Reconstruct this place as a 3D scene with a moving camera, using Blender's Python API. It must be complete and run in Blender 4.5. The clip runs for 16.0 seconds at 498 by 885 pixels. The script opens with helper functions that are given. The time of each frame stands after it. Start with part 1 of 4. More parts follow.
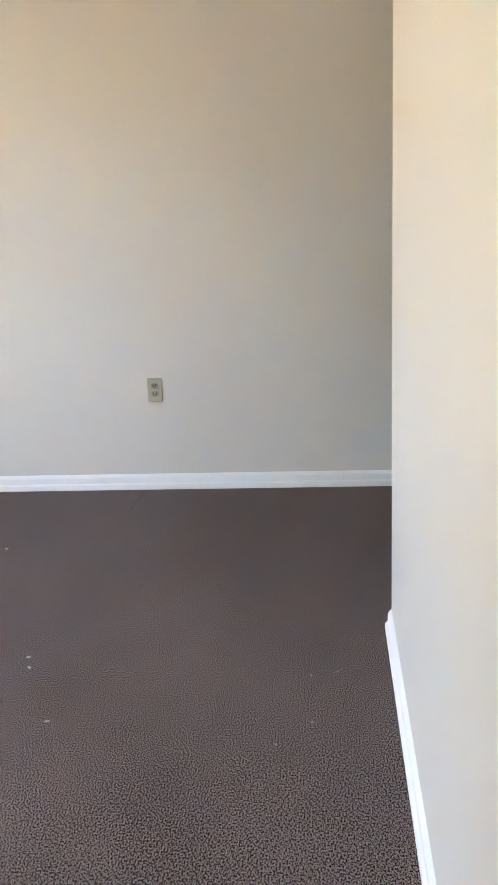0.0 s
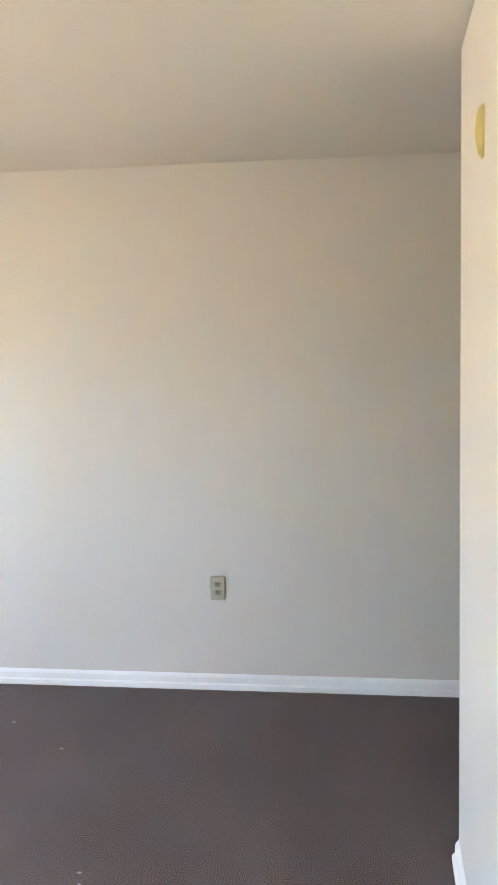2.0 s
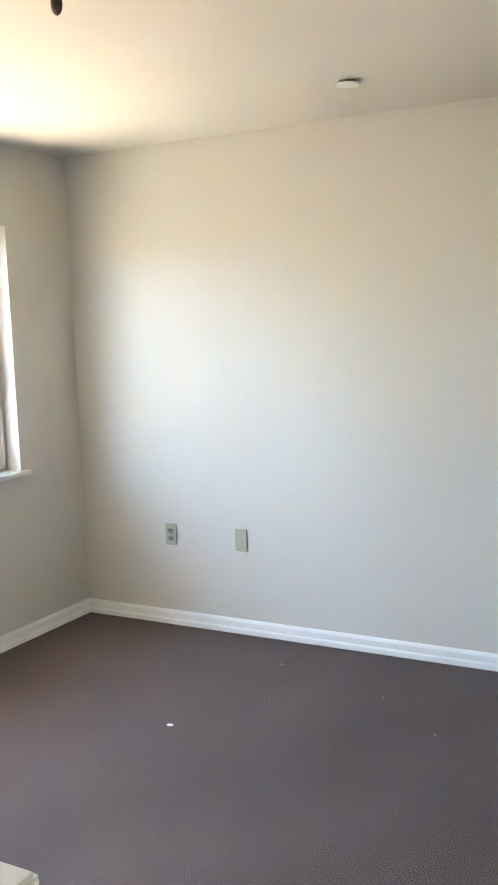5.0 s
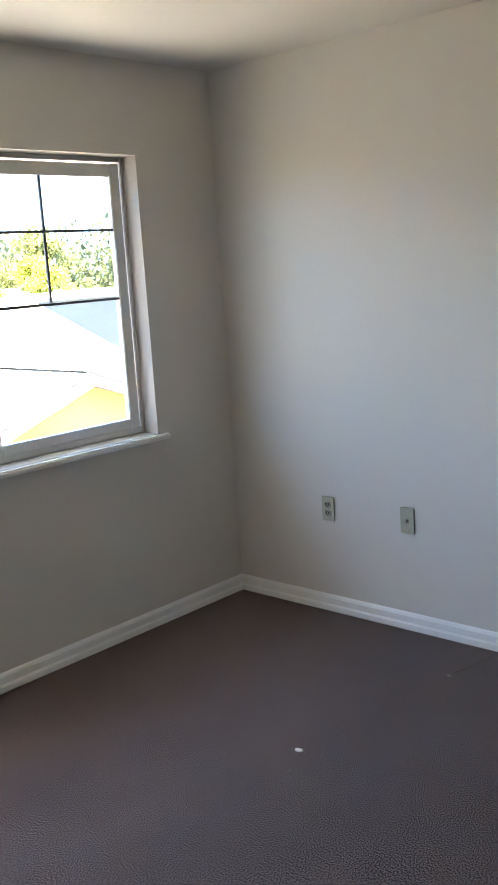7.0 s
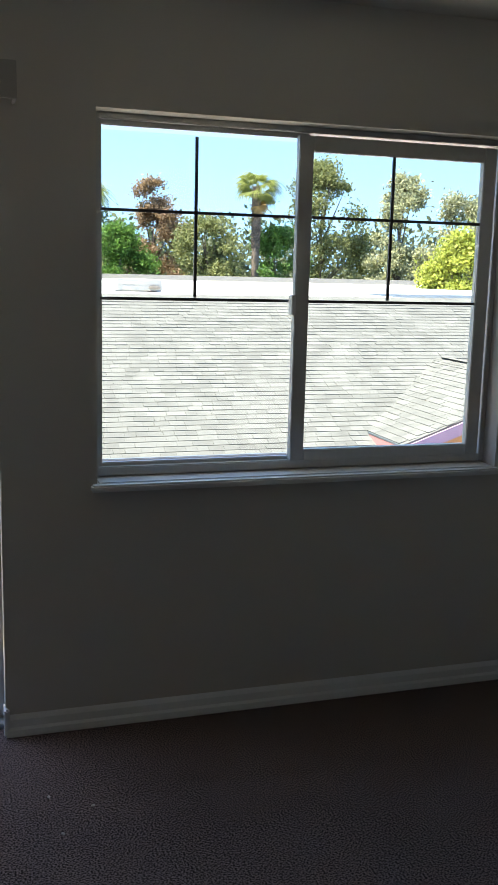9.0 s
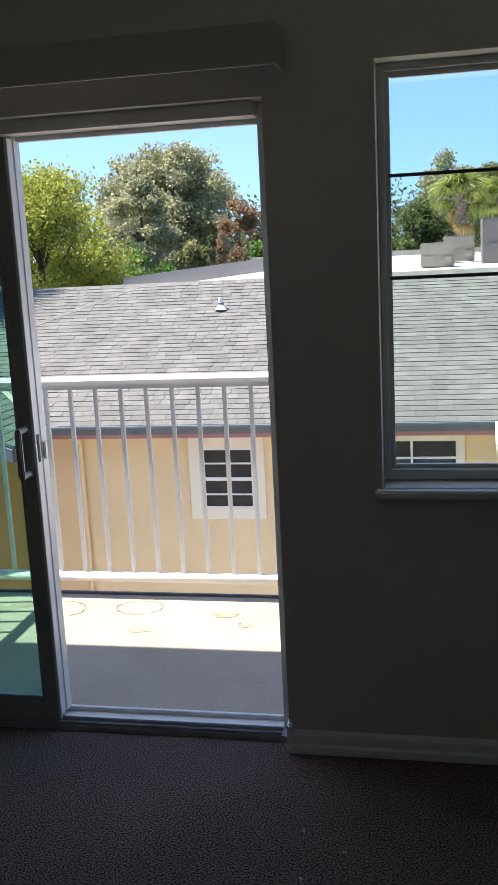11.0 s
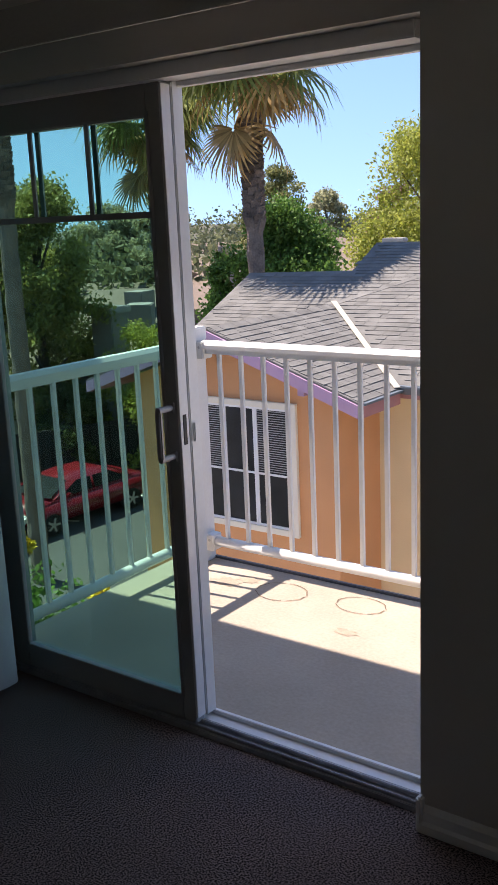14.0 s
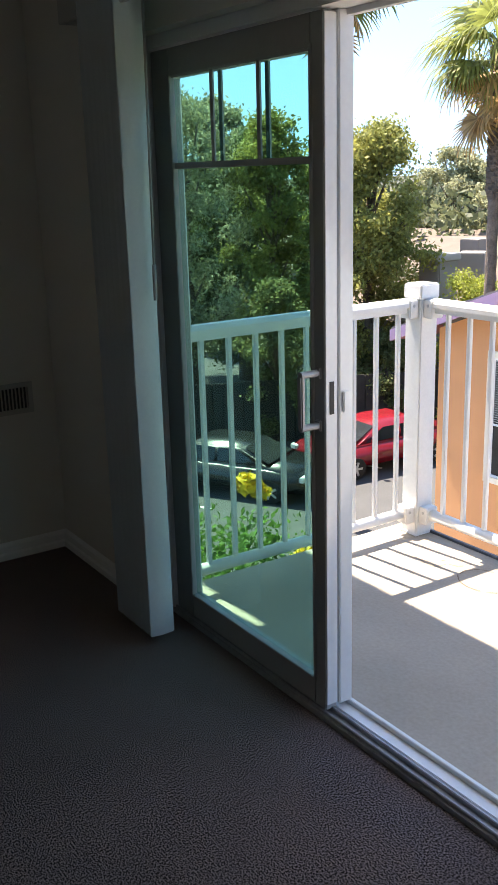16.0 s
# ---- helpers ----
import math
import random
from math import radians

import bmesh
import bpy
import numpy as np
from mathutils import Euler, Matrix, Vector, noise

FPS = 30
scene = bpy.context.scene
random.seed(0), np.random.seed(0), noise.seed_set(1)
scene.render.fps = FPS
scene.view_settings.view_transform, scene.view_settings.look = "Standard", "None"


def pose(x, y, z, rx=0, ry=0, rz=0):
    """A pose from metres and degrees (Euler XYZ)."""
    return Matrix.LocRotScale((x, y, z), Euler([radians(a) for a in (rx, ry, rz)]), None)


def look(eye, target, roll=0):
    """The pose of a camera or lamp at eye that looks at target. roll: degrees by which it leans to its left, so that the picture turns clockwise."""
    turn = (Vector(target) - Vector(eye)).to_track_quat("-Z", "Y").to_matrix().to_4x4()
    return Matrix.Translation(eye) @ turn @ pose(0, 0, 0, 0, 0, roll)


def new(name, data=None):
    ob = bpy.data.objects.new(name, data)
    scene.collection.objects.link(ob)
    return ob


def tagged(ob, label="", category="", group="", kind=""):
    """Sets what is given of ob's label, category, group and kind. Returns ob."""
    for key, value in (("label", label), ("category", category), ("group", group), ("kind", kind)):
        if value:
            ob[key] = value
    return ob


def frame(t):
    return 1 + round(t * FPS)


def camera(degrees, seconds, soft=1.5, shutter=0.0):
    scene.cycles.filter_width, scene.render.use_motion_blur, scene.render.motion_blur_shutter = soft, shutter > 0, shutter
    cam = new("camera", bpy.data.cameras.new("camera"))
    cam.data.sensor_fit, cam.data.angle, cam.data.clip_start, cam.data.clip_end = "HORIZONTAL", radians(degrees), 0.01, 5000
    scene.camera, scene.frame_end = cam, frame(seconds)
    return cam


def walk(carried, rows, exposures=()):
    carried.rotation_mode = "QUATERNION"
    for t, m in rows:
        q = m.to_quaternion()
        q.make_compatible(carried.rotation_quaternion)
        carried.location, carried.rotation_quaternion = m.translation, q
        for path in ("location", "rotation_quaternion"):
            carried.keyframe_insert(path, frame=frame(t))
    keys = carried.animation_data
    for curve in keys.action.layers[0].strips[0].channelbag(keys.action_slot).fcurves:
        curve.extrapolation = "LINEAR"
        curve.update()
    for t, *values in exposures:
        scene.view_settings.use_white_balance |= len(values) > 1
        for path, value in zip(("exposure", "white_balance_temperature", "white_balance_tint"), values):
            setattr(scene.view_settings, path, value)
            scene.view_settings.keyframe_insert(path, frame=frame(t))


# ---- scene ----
cam = camera(29.5, 16.0)

PATH = [
    (0, (-1.972, -3.507, 1.468), (-0.058, -3.349, 0.908), -2.4),
    (0.5, (-1.975, -3.502, 1.479), (-0.053, -3.322, 0.955), -2.4),
    (1, (-1.989, -3.501, 1.542), (-0.045, -3.264, 1.135), -2.2),
    (1.5, (-1.985, -3.485, 1.538), (-0.02, -3.223, 1.267), -1.7),
    (2, (-2.01, -3.472, 1.572), (-0.037, -3.203, 1.389), -1.0),
    (2.5, (-2.015, -3.467, 1.565), (-0.046, -3.157, 1.4), -1.0),
    (3, (-1.996, -3.48, 1.552), (-0.052, -3.037, 1.391), -1.4),
    (3.5, (-1.981, -3.4, 1.565), (-0.079, -2.815, 1.363), -1.9),
    (4, (-1.96, -3.375, 1.57), (-0.113, -2.65, 1.322), -2.1),
    (4.5, (-1.848, -3.328, 1.551), (-0.056, -2.496, 1.238), -2.0),
    (4.8, (-1.769, -3.269, 1.576), (-0.005, -2.372, 1.289), -1.5),
    (5, (-1.728, -3.245, 1.573), (0.011, -2.292, 1.314), -2.0),
    (5.2, (-1.683, -3.234, 1.563), (0.031, -2.24, 1.291), -3.0),
    (7.5, (-0.717, -3.094, 1.594), (0.563, -1.602, 1.226), -2.2),
    (8, (-0.501, -3.094, 1.612), (0.546, -1.429, 1.252), -0.4),
    (8.2, (-0.428, -3.102, 1.592), (0.529, -1.383, 1.233), 0.3),
    (10.3, (0.314, -2.888, 1.572), (0.234, -0.929, 1.176), -1.4),
    (10.5, (0.378, -2.847, 1.566), (0.183, -0.9, 1.153), -2.2),
    (11, (0.473, -2.719, 1.576), (0.08, -0.8, 1.173), -2.9),
    (11.5, (0.564, -2.591, 1.555), (-0.002, -0.714, 1.159), -3.0),
    (12, (0.65, -2.499, 1.569), (-0.045, -0.676, 1.132), -2.1),
    (12.5, (0.795, -2.424, 1.566), (-0.062, -0.679, 1.097), -0.6),
    (13, (0.878, -2.281, 1.553), (-0.098, -0.604, 1.067), -1.0),
    (13.5, (0.929, -2.088, 1.578), (-0.125, -0.455, 1.106), -1.1),
    (14, (0.965, -1.989, 1.572), (-0.191, -0.423, 1.11), -2.5),
    (14.5, (1.039, -1.875, 1.564), (-0.263, -0.436, 1.078), -2.3),
    (15, (1.14, -1.785, 1.56), (-0.292, -0.49, 1.038), -1.8),
    (15.5, (1.155, -1.669, 1.539), (-0.352, -0.479, 0.98), -2.4),
    (16, (1.159, -1.461, 1.563), (-0.452, -0.41, 1.016), -1.6),
]
EXPOSURES = [(0, 5.96, 8500, 23), (3.0, 5.86, 8050, 20), (5.2, 5.62, 7800, 17), (7.4, 4.15, 7150, 20), (8.2, 3.08, 7050, 18), (10.3, 2.07, 6550, 13), (11.0, 1.74, 6600, 13), (12.0, 1.30, 6650, 19), (13.8, 1.41, 6850, 21), (14.5, 1.57, 7050, 20), (15.0, 1.84, 7250, 18), (15.5, 2.13, 7150, 16), (16, 2.30, 7050, 13)]
walk(cam, [(t, look(eye, target, roll)) for t, eye, target, roll in PATH], EXPOSURES)

# ---------- world, sun and exposure ----------
SUN_DIR = Vector((-0.43, -0.05, 0.926)).normalized()
world = bpy.data.worlds.new("sky")
scene.world = world
world.use_nodes = True
wn = world.node_tree.nodes
sky = wn.new("ShaderNodeTexSky")
sky.sky_type = "NISHITA"
sky.sun_disc = False
sky.sun_elevation = math.asin(SUN_DIR.z)
sky.sun_rotation = math.atan2(SUN_DIR.x, SUN_DIR.y)
sky.air_density, sky.dust_density, sky.ozone_density = 1.0, 0.4, 1.6
wn["Background"].inputs["Strength"].default_value = 0.1
rich = wn.new("ShaderNodeHueSaturation")
rich.inputs["Saturation"].default_value = 1.15
way = wn.new("ShaderNodeTexCoord")
lift = wn.new("ShaderNodeMapping")
lift.inputs["Location"].default_value, lift.inputs["Scale"].default_value = (0, 0, 0.20), (1, 1, 0.85)
world.node_tree.links.new(way.outputs["Generated"], lift.inputs["Vector"])
world.node_tree.links.new(lift.outputs["Vector"], sky.inputs["Vector"])
world.node_tree.links.new(sky.outputs["Color"], rich.inputs["Color"])
world.node_tree.links.new(rich.outputs["Color"], wn["Background"].inputs["Color"])
sun = new("sun", bpy.data.lights.new("sun", "SUN"))
sun.data.energy, sun.data.angle, sun.data.color = 3.7, radians(0.55), (1.0, 0.94, 0.85)
sun.matrix_world = look(SUN_DIR * 50, (0, 0, 0))


def area_lamp(name, m, sx, sy, watts, color):
    ob = new(name, bpy.data.lights.new(name, "AREA"))
    ob.data.shape, ob.data.size, ob.data.size_y = "RECTANGLE", sx, sy
    ob.data.energy, ob.data.color = watts, color
    ob.matrix_world = m
    return ob


# daylight entering by the window and the balcony door: the sky from above, the sunlit ground from below
area_lamp("window_sky", look((1.07, 0.22, 1.5), (1.07, -1.6, 0.2)), 1.4, 1.05, 0.12, (0.74, 0.87, 1.0))
area_lamp("window_bounce", look((1.07, 0.22, 1.3), (1.07, -1.6, 2.2)), 1.4, 0.9, 0.10, (1.0, 0.85, 0.63))
area_lamp("door_sky", look((-0.4, 0.28, 1.2), (-0.1, -1.8, 0.0)), 0.75, 1.5, 0.46, (0.74, 0.87, 1.0))
area_lamp("door_bounce", look((-0.4, 0.28, 0.8), (-0.1, -1.8, 1.8)), 0.75, 1.4, 0.34, (1.0, 0.84, 0.62))


# ---------- materials ----------
def mat(name, color, rough=0.6, metal=0.0, vary=0.12, scale=8.0, fine=120.0, bump=0.15, tint=None, random_amt=0.0, spec=0.5, trans=0.0, stretch=(1, 1, 1), island=0.0, depth=0.01, fleck_mix=0.45, edge=0.2):
    """A surface with two scales of variation in colour and a fine relief."""
    m = bpy.data.materials.new(name)
    m.use_nodes = True
    nt = m.node_tree
    n, l = nt.nodes, nt.links
    b = n["Principled BSDF"]
    b.inputs["Roughness"].default_value = rough
    b.inputs["Metallic"].default_value = metal
    b.inputs["Specular IOR Level"].default_value = spec
    b.inputs["Transmission Weight"].default_value = trans
    co = n.new("ShaderNodeTexCoord")
    mp = n.new("ShaderNodeMapping")
    mp.inputs["Scale"].default_value = stretch
    l.new(co.outputs["Object"], mp.inputs["Vector"])
    big, small = n.new("ShaderNodeTexNoise"), n.new("ShaderNodeTexNoise")
    big.inputs["Scale"].default_value, big.inputs["Detail"].default_value = scale, 4
    small.inputs["Scale"].default_value, small.inputs["Detail"].default_value = fine, 5
    l.new(mp.outputs["Vector"], big.inputs["Vector"])
    l.new(mp.outputs["Vector"], small.inputs["Vector"])
    mix = n.new("ShaderNodeMix")
    mix.data_type = "FLOAT"
    mix.inputs["Factor"].default_value = fleck_mix
    l.new(big.outputs["Fac"], mix.inputs["A"])
    l.new(small.outputs["Fac"], mix.inputs["B"])
    ramp = n.new("ShaderNodeValToRGB")
    c = color
    d = tint or tuple(v * (1 - 2 * vary) for v in c)
    e = tuple(min(1, v * (1 + vary)) for v in c)
    ramp.color_ramp.elements[0].position, ramp.color_ramp.elements[0].color = 0.5 - edge, (*d, 1)
    ramp.color_ramp.elements[1].position, ramp.color_ramp.elements[1].color = 0.5 + edge, (*e, 1)
    l.new(mix.outputs["Result"], ramp.inputs["Fac"])
    out = ramp.outputs["Color"]
    if random_amt or island:
        src = n.new("ShaderNodeNewGeometry").outputs["Random Per Island"] if island else n.new("ShaderNodeObjectInfo").outputs["Random"]
        amt = island or random_amt
        mr = n.new("ShaderNodeMapRange")
        mr.inputs["To Min"].default_value, mr.inputs["To Max"].default_value = 1 - amt, 1 + amt
        l.new(src, mr.inputs["Value"])
        mul = n.new("ShaderNodeVectorMath")
        mul.operation = "SCALE"
        l.new(out, mul.inputs[0])
        l.new(mr.outputs["Result"], mul.inputs["Scale"])
        out = mul.outputs["Vector"]
    l.new(out, b.inputs["Base Color"])
    if bump:
        bp = n.new("ShaderNodeBump")
        bp.inputs["Strength"].default_value, bp.inputs["Distance"].default_value = bump, depth
        l.new(small.outputs["Fac"], bp.inputs["Height"])
        l.new(bp.outputs["Normal"], b.inputs["Normal"])
    return m


def glass_mat(name, color, rough=0.0):
    m = bpy.data.materials.new(name)
    m.use_nodes = True
    nt = m.node_tree
    n, l = nt.nodes, nt.links
    n.remove(n["Principled BSDF"])
    clear, gloss, mix, fr = n.new("ShaderNodeBsdfTransparent"), n.new("ShaderNodeBsdfGlossy"), n.new("ShaderNodeMixShader"), n.new("ShaderNodeLayerWeight")
    power = n.new("ShaderNodeMath")
    power.operation, power.inputs[1].default_value = "POWER", 4.0
    level = n.new("ShaderNodeMath")
    level.operation, level.inputs[1].default_value, level.inputs[2].default_value = "MULTIPLY_ADD", 0.6, 0.02
    clear.inputs["Color"].default_value = (*color, 1)
    gloss.inputs["Roughness"].default_value = rough
    l.new(fr.outputs["Facing"], power.inputs[0])
    l.new(power.outputs[0], level.inputs[0])
    l.new(level.outputs[0], mix.inputs["Fac"])
    l.new(clear.outputs["BSDF"], mix.inputs[1])
    l.new(gloss.outputs["BSDF"], mix.inputs[2])
    l.new(mix.outputs["Shader"], n["Material Output"].inputs["Surface"])
    return m


WALL = mat("wall_paint", (0.67, 0.635, 0.58), 0.34, vary=0.02, scale=1.2, fine=260, bump=0.06, depth=0.002)
CEIL = mat("ceiling_paint", (0.70, 0.67, 0.62), 0.75, vary=0.02, scale=1.5, fine=180, bump=0.12, depth=0.003)
TRIM = mat("trim_paint", (0.82, 0.82, 0.81), 0.35, vary=0.03, scale=3, fine=90, bump=0.04, depth=0.002)
CARPET = mat("carpet", (0.175, 0.134, 0.125), 0.97, vary=0.46, scale=1.6, fine=170, bump=0.32, spec=0.05, depth=0.006, fleck_mix=0.94, stretch=(1.0, 1.5, 1.0), edge=0.075)
SEAM = mat("carpet_seam", (0.120, 0.096, 0.086), 0.97, vary=0.3, scale=20, fine=240, bump=0.5, spec=0.05)
FLECK = mat("fleck", (0.78, 0.76, 0.72), 0.8, vary=0.1)
DULLFLECK = mat("dull_fleck", (0.42, 0.38, 0.35), 0.9, vary=0.1)
PLATE = mat("outlet_plastic", (0.45, 0.435, 0.33), 0.4, vary=0.03, bump=0.02)
SOCKET = mat("outlet_socket", (0.33, 0.32, 0.25), 0.4, vary=0.03, bump=0.02)
SLOT = mat("outlet_slot", (0.06, 0.055, 0.05), 0.6, vary=0.1)
STEEL = mat("brushed_steel", (0.55, 0.55, 0.54), 0.35, 1.0, vary=0.05)
CREAM = mat("cream_plastic", (0.83, 0.70, 0.33), 0.35, vary=0.03, bump=0.02)
BROWN = mat("dark_wood", (0.06, 0.03, 0.018), 0.4, vary=0.2)
VINYL = mat("white_vinyl", (0.80, 0.80, 0.79), 0.3, vary=0.03, scale=4, fine=60, bump=0.03)
# on the white door panel this grey paints in the backlit shade
SHADEGREYVINYL = mat("shade_grey_vinyl", (0.36, 0.355, 0.345), 0.35, vary=0.04, scale=4, fine=60, bump=0.03)
# white window vinyl with the frame's shade mixed into its colour
SHADEWINVINYL = mat("shaded_window_vinyl", (0.62, 0.61, 0.585), 0.35, vary=0.04, scale=4, fine=60, bump=0.03)
DARKALU = mat("dark_aluminium", (0.36, 0.36, 0.37), 0.5, 0.3, vary=0.15, scale=20)
ALU = mat("aluminium_track", (0.5, 0.5, 0.52), 0.3, 0.9, vary=0.1, scale=30)
BLIND = mat("blind_vinyl", (0.62, 0.66, 0.68), 0.45, vary=0.03, scale=5, fine=80, bump=0.04)
VALANCE = mat("valance", (0.45, 0.43, 0.40), 0.6, vary=0.03, scale=4, fine=100)
MOUNT = mat("handle_mount", (0.34, 0.34, 0.34), 0.4, 0.3, vary=0.1)
DARKMETAL = mat("dark_handle", (0.12, 0.12, 0.12), 0.35, 0.4, vary=0.1)
BLACK = mat("black_rubber", (0.015, 0.015, 0.016), 0.6, vary=0.2)
RAIL = mat("rail_paint", (0.80, 0.79, 0.76), 0.38, vary=0.04, scale=5, fine=90, bump=0.05)
DECK = mat("deck_coating", (0.385, 0.325, 0.255), 0.75, vary=0.12, scale=2.5, fine=70, bump=0.25, tint=(0.30, 0.25, 0.19), depth=0.004)
DECKLIP = mat("deck_edge_metal", (0.13, 0.13, 0.14), 0.5, 0.3, vary=0.15)
SMUDGE = mat("brown_smudge", (0.355, 0.288, 0.212), 0.85, vary=0.15, scale=14, fine=80)
RING = mat("rust_stain", (0.22, 0.155, 0.10), 0.85, vary=0.3, scale=18)
GLASS = glass_mat("window_glass", (0.90, 0.955, 0.93))
GREENGLASS = glass_mat("tinted_glass", (0.58, 0.79, 0.71))
YELLOWWALL = mat("tan_stucco", (0.78, 0.62, 0.37), 0.9, vary=0.06, scale=1.5, fine=60, bump=0.35, depth=0.008)
ORANGEWALL = mat("orange_stucco", (0.66, 0.325, 0.145), 0.9, vary=0.06, scale=1.5, fine=60, bump=0.35, depth=0.008)
LILAC = mat("lilac_fascia", (0.40, 0.26, 0.38), 0.6, vary=0.05, scale=3)
MAROON = mat("maroon_fascia", (0.42, 0.19, 0.18), 0.6, vary=0.06, scale=3)
FARBLIND = mat("far_blind", (0.42, 0.42, 0.41), 0.6, vary=0.1, scale=3)
CREAMTRIM = mat("cream_trim", (0.80, 0.74, 0.60), 0.6, vary=0.04, scale=3)
SHINGLE = mat("asphalt_shingle", (0.178, 0.174, 0.160), 0.95, vary=0.16, scale=3, fine=90, bump=0.6, random_amt=0.12, spec=0.2)
SHINGLES = mat("asphalt_shingles", (0.178, 0.174, 0.160), 0.95, vary=0.16, scale=3, fine=90, bump=0.6, island=0.12, spec=0.2)
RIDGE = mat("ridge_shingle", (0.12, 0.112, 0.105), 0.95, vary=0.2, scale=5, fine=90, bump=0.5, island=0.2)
FLASH = mat("valley_flashing", (0.55, 0.50, 0.40), 0.6, 0.2, vary=0.1, scale=6)
GUTTER = mat("gutter_metal", (0.16, 0.19, 0.21), 0.45, 0.3, vary=0.1)
WHITEROOF = mat("white_membrane", (0.72, 0.71, 0.68), 0.8, vary=0.08, scale=0.8)
TANBOX = mat("tan_sheet_metal", (0.27, 0.225, 0.18), 0.6, vary=0.06, scale=2)
BROWNBOX = mat("brown_sheet_metal", (0.15, 0.125, 0.118), 0.6, vary=0.06, scale=2)
FARROOF = mat("far_roof", (0.20, 0.155, 0.12), 0.95, vary=0.12, scale=2, fine=20)
FARWALL = mat("far_stucco", (0.30, 0.275, 0.245), 0.9, vary=0.06, scale=1)
DARKPANE = mat("dark_pane", (0.03, 0.034, 0.038), 0.08, vary=0.3, scale=1.5, bump=0.0)
FENCE = mat("dark_fence", (0.035, 0.038, 0.032), 0.85, vary=0.25, scale=4)
ASPHALT = mat("asphalt", (0.085, 0.085, 0.085), 0.95, vary=0.15, scale=0.7, fine=60, bump=0.4)
EARTH = mat("ground_cover", (0.09, 0.085, 0.05), 0.95, vary=0.3, scale=0.15, fine=5, bump=0.4)
CONCRETE = mat("concrete", (0.45, 0.43, 0.40), 0.9, vary=0.1, scale=1.2, fine=50)
WHITEPAINT = mat("road_paint", (0.75, 0.75, 0.73), 0.8, vary=0.08)
BARK = mat("bark", (0.16, 0.12, 0.09), 0.95, vary=0.3, scale=3, fine=25, bump=0.8, stretch=(1, 1, 0.3), depth=0.03)
PALMBARK = mat("palm_bark", (0.20, 0.15, 0.115), 0.95, vary=0.3, scale=4, fine=30, bump=0.8, depth=0.03, island=0.25)
REDPAINT = mat("red_car_paint", (0.20, 0.009, 0.016), 0.25, vary=0.03, bump=0.0, spec=0.6)
BLACKPAINT = mat("black_car_paint", (0.012, 0.013, 0.015), 0.25, vary=0.03, bump=0.0, spec=0.6)
WHITECAR = mat("white_car_paint", (0.7, 0.7, 0.7), 0.3, vary=0.03, bump=0.0)
TYRE = mat("tyre", (0.02, 0.02, 0.02), 0.85, vary=0.1)
RIM = mat("alloy_rim", (0.55, 0.55, 0.56), 0.35, 0.8, vary=0.05)
HEADLIGHT = mat("headlight", (0.75, 0.75, 0.75), 0.15, vary=0.05, bump=0.0)
PETAL = mat("yellow_petal", (0.80, 0.55, 0.02), 0.7, vary=0.15, scale=10)


def leaf_mat(name, a, b):
    m = mat(name, a, 0.6, vary=0.2, scale=0.6, fine=8, bump=0.0, tint=b, island=0.4, spec=0.3)
    p = m.node_tree.nodes["Principled BSDF"]
    nt = m.node_tree
    tr, mx = nt.nodes.new("ShaderNodeBsdfTranslucent"), nt.nodes.new("ShaderNodeMixShader")
    src = p.inputs["Base Color"].links[0].from_socket
    nt.links.new(src, tr.inputs["Color"])
    mx.inputs["Fac"].default_value = 0.42
    nt.links.new(p.outputs["BSDF"], mx.inputs[1])
    nt.links.new(tr.outputs["BSDF"], mx.inputs[2])
    nt.links.new(mx.outputs["Shader"], nt.nodes["Material Output"].inputs["Surface"])
    return m


L_YELLOW = leaf_mat("yellowgreen_leaves", (0.40, 0.41, 0.085), (0.23, 0.27, 0.045))
L_FAR = leaf_mat("far_leaves", (0.16, 0.175, 0.09), (0.075, 0.09, 0.042))
L_GUM = leaf_mat("shaded_gold_leaves", (0.38, 0.36, 0.10), (0.15, 0.18, 0.05))
L_EUCA = leaf_mat("eucalyptus_leaves", (0.42, 0.415, 0.245), (0.25, 0.255, 0.14))
L_OLIVE = leaf_mat("olive_leaves", (0.26, 0.265, 0.11), (0.12, 0.14, 0.045))
L_DARK = leaf_mat("dark_leaves", (0.16, 0.19, 0.07), (0.07, 0.09, 0.03))
L_FRESH = leaf_mat("fresh_leaves", (0.14, 0.26, 0.05), (0.06, 0.13, 0.025))
L_BROWN = leaf_mat("russet_leaves", (0.32, 0.21, 0.12), (0.19, 0.125, 0.07))
L_PALM = leaf_mat("palm_leaves", (0.26, 0.28, 0.075), (0.15, 0.175, 0.04))
L_DRY = leaf_mat("dry_fronds", (0.50, 0.32, 0.12), (0.32, 0.20, 0.08))


# ---------- mesh helpers ----------
def link(name, me, material, parent=None, label=""):
    ob = new(name, me)
    if not me.materials:
        me.materials.append(material)
    if parent:
        ob.parent = parent
    if label:
        ob["label"] = label
    return ob


def part(name, bm, material, parent=None, label="", smooth=False):
    """Links a bmesh as one mesh object, under a thing or a part."""
    me = bpy.data.meshes.new(name)
    bm.to_mesh(me)
    bm.free()
    if smooth:
        me.polygons.foreach_set("use_smooth", [True] * len(me.polygons))
    return link(name, me, material, parent, label)


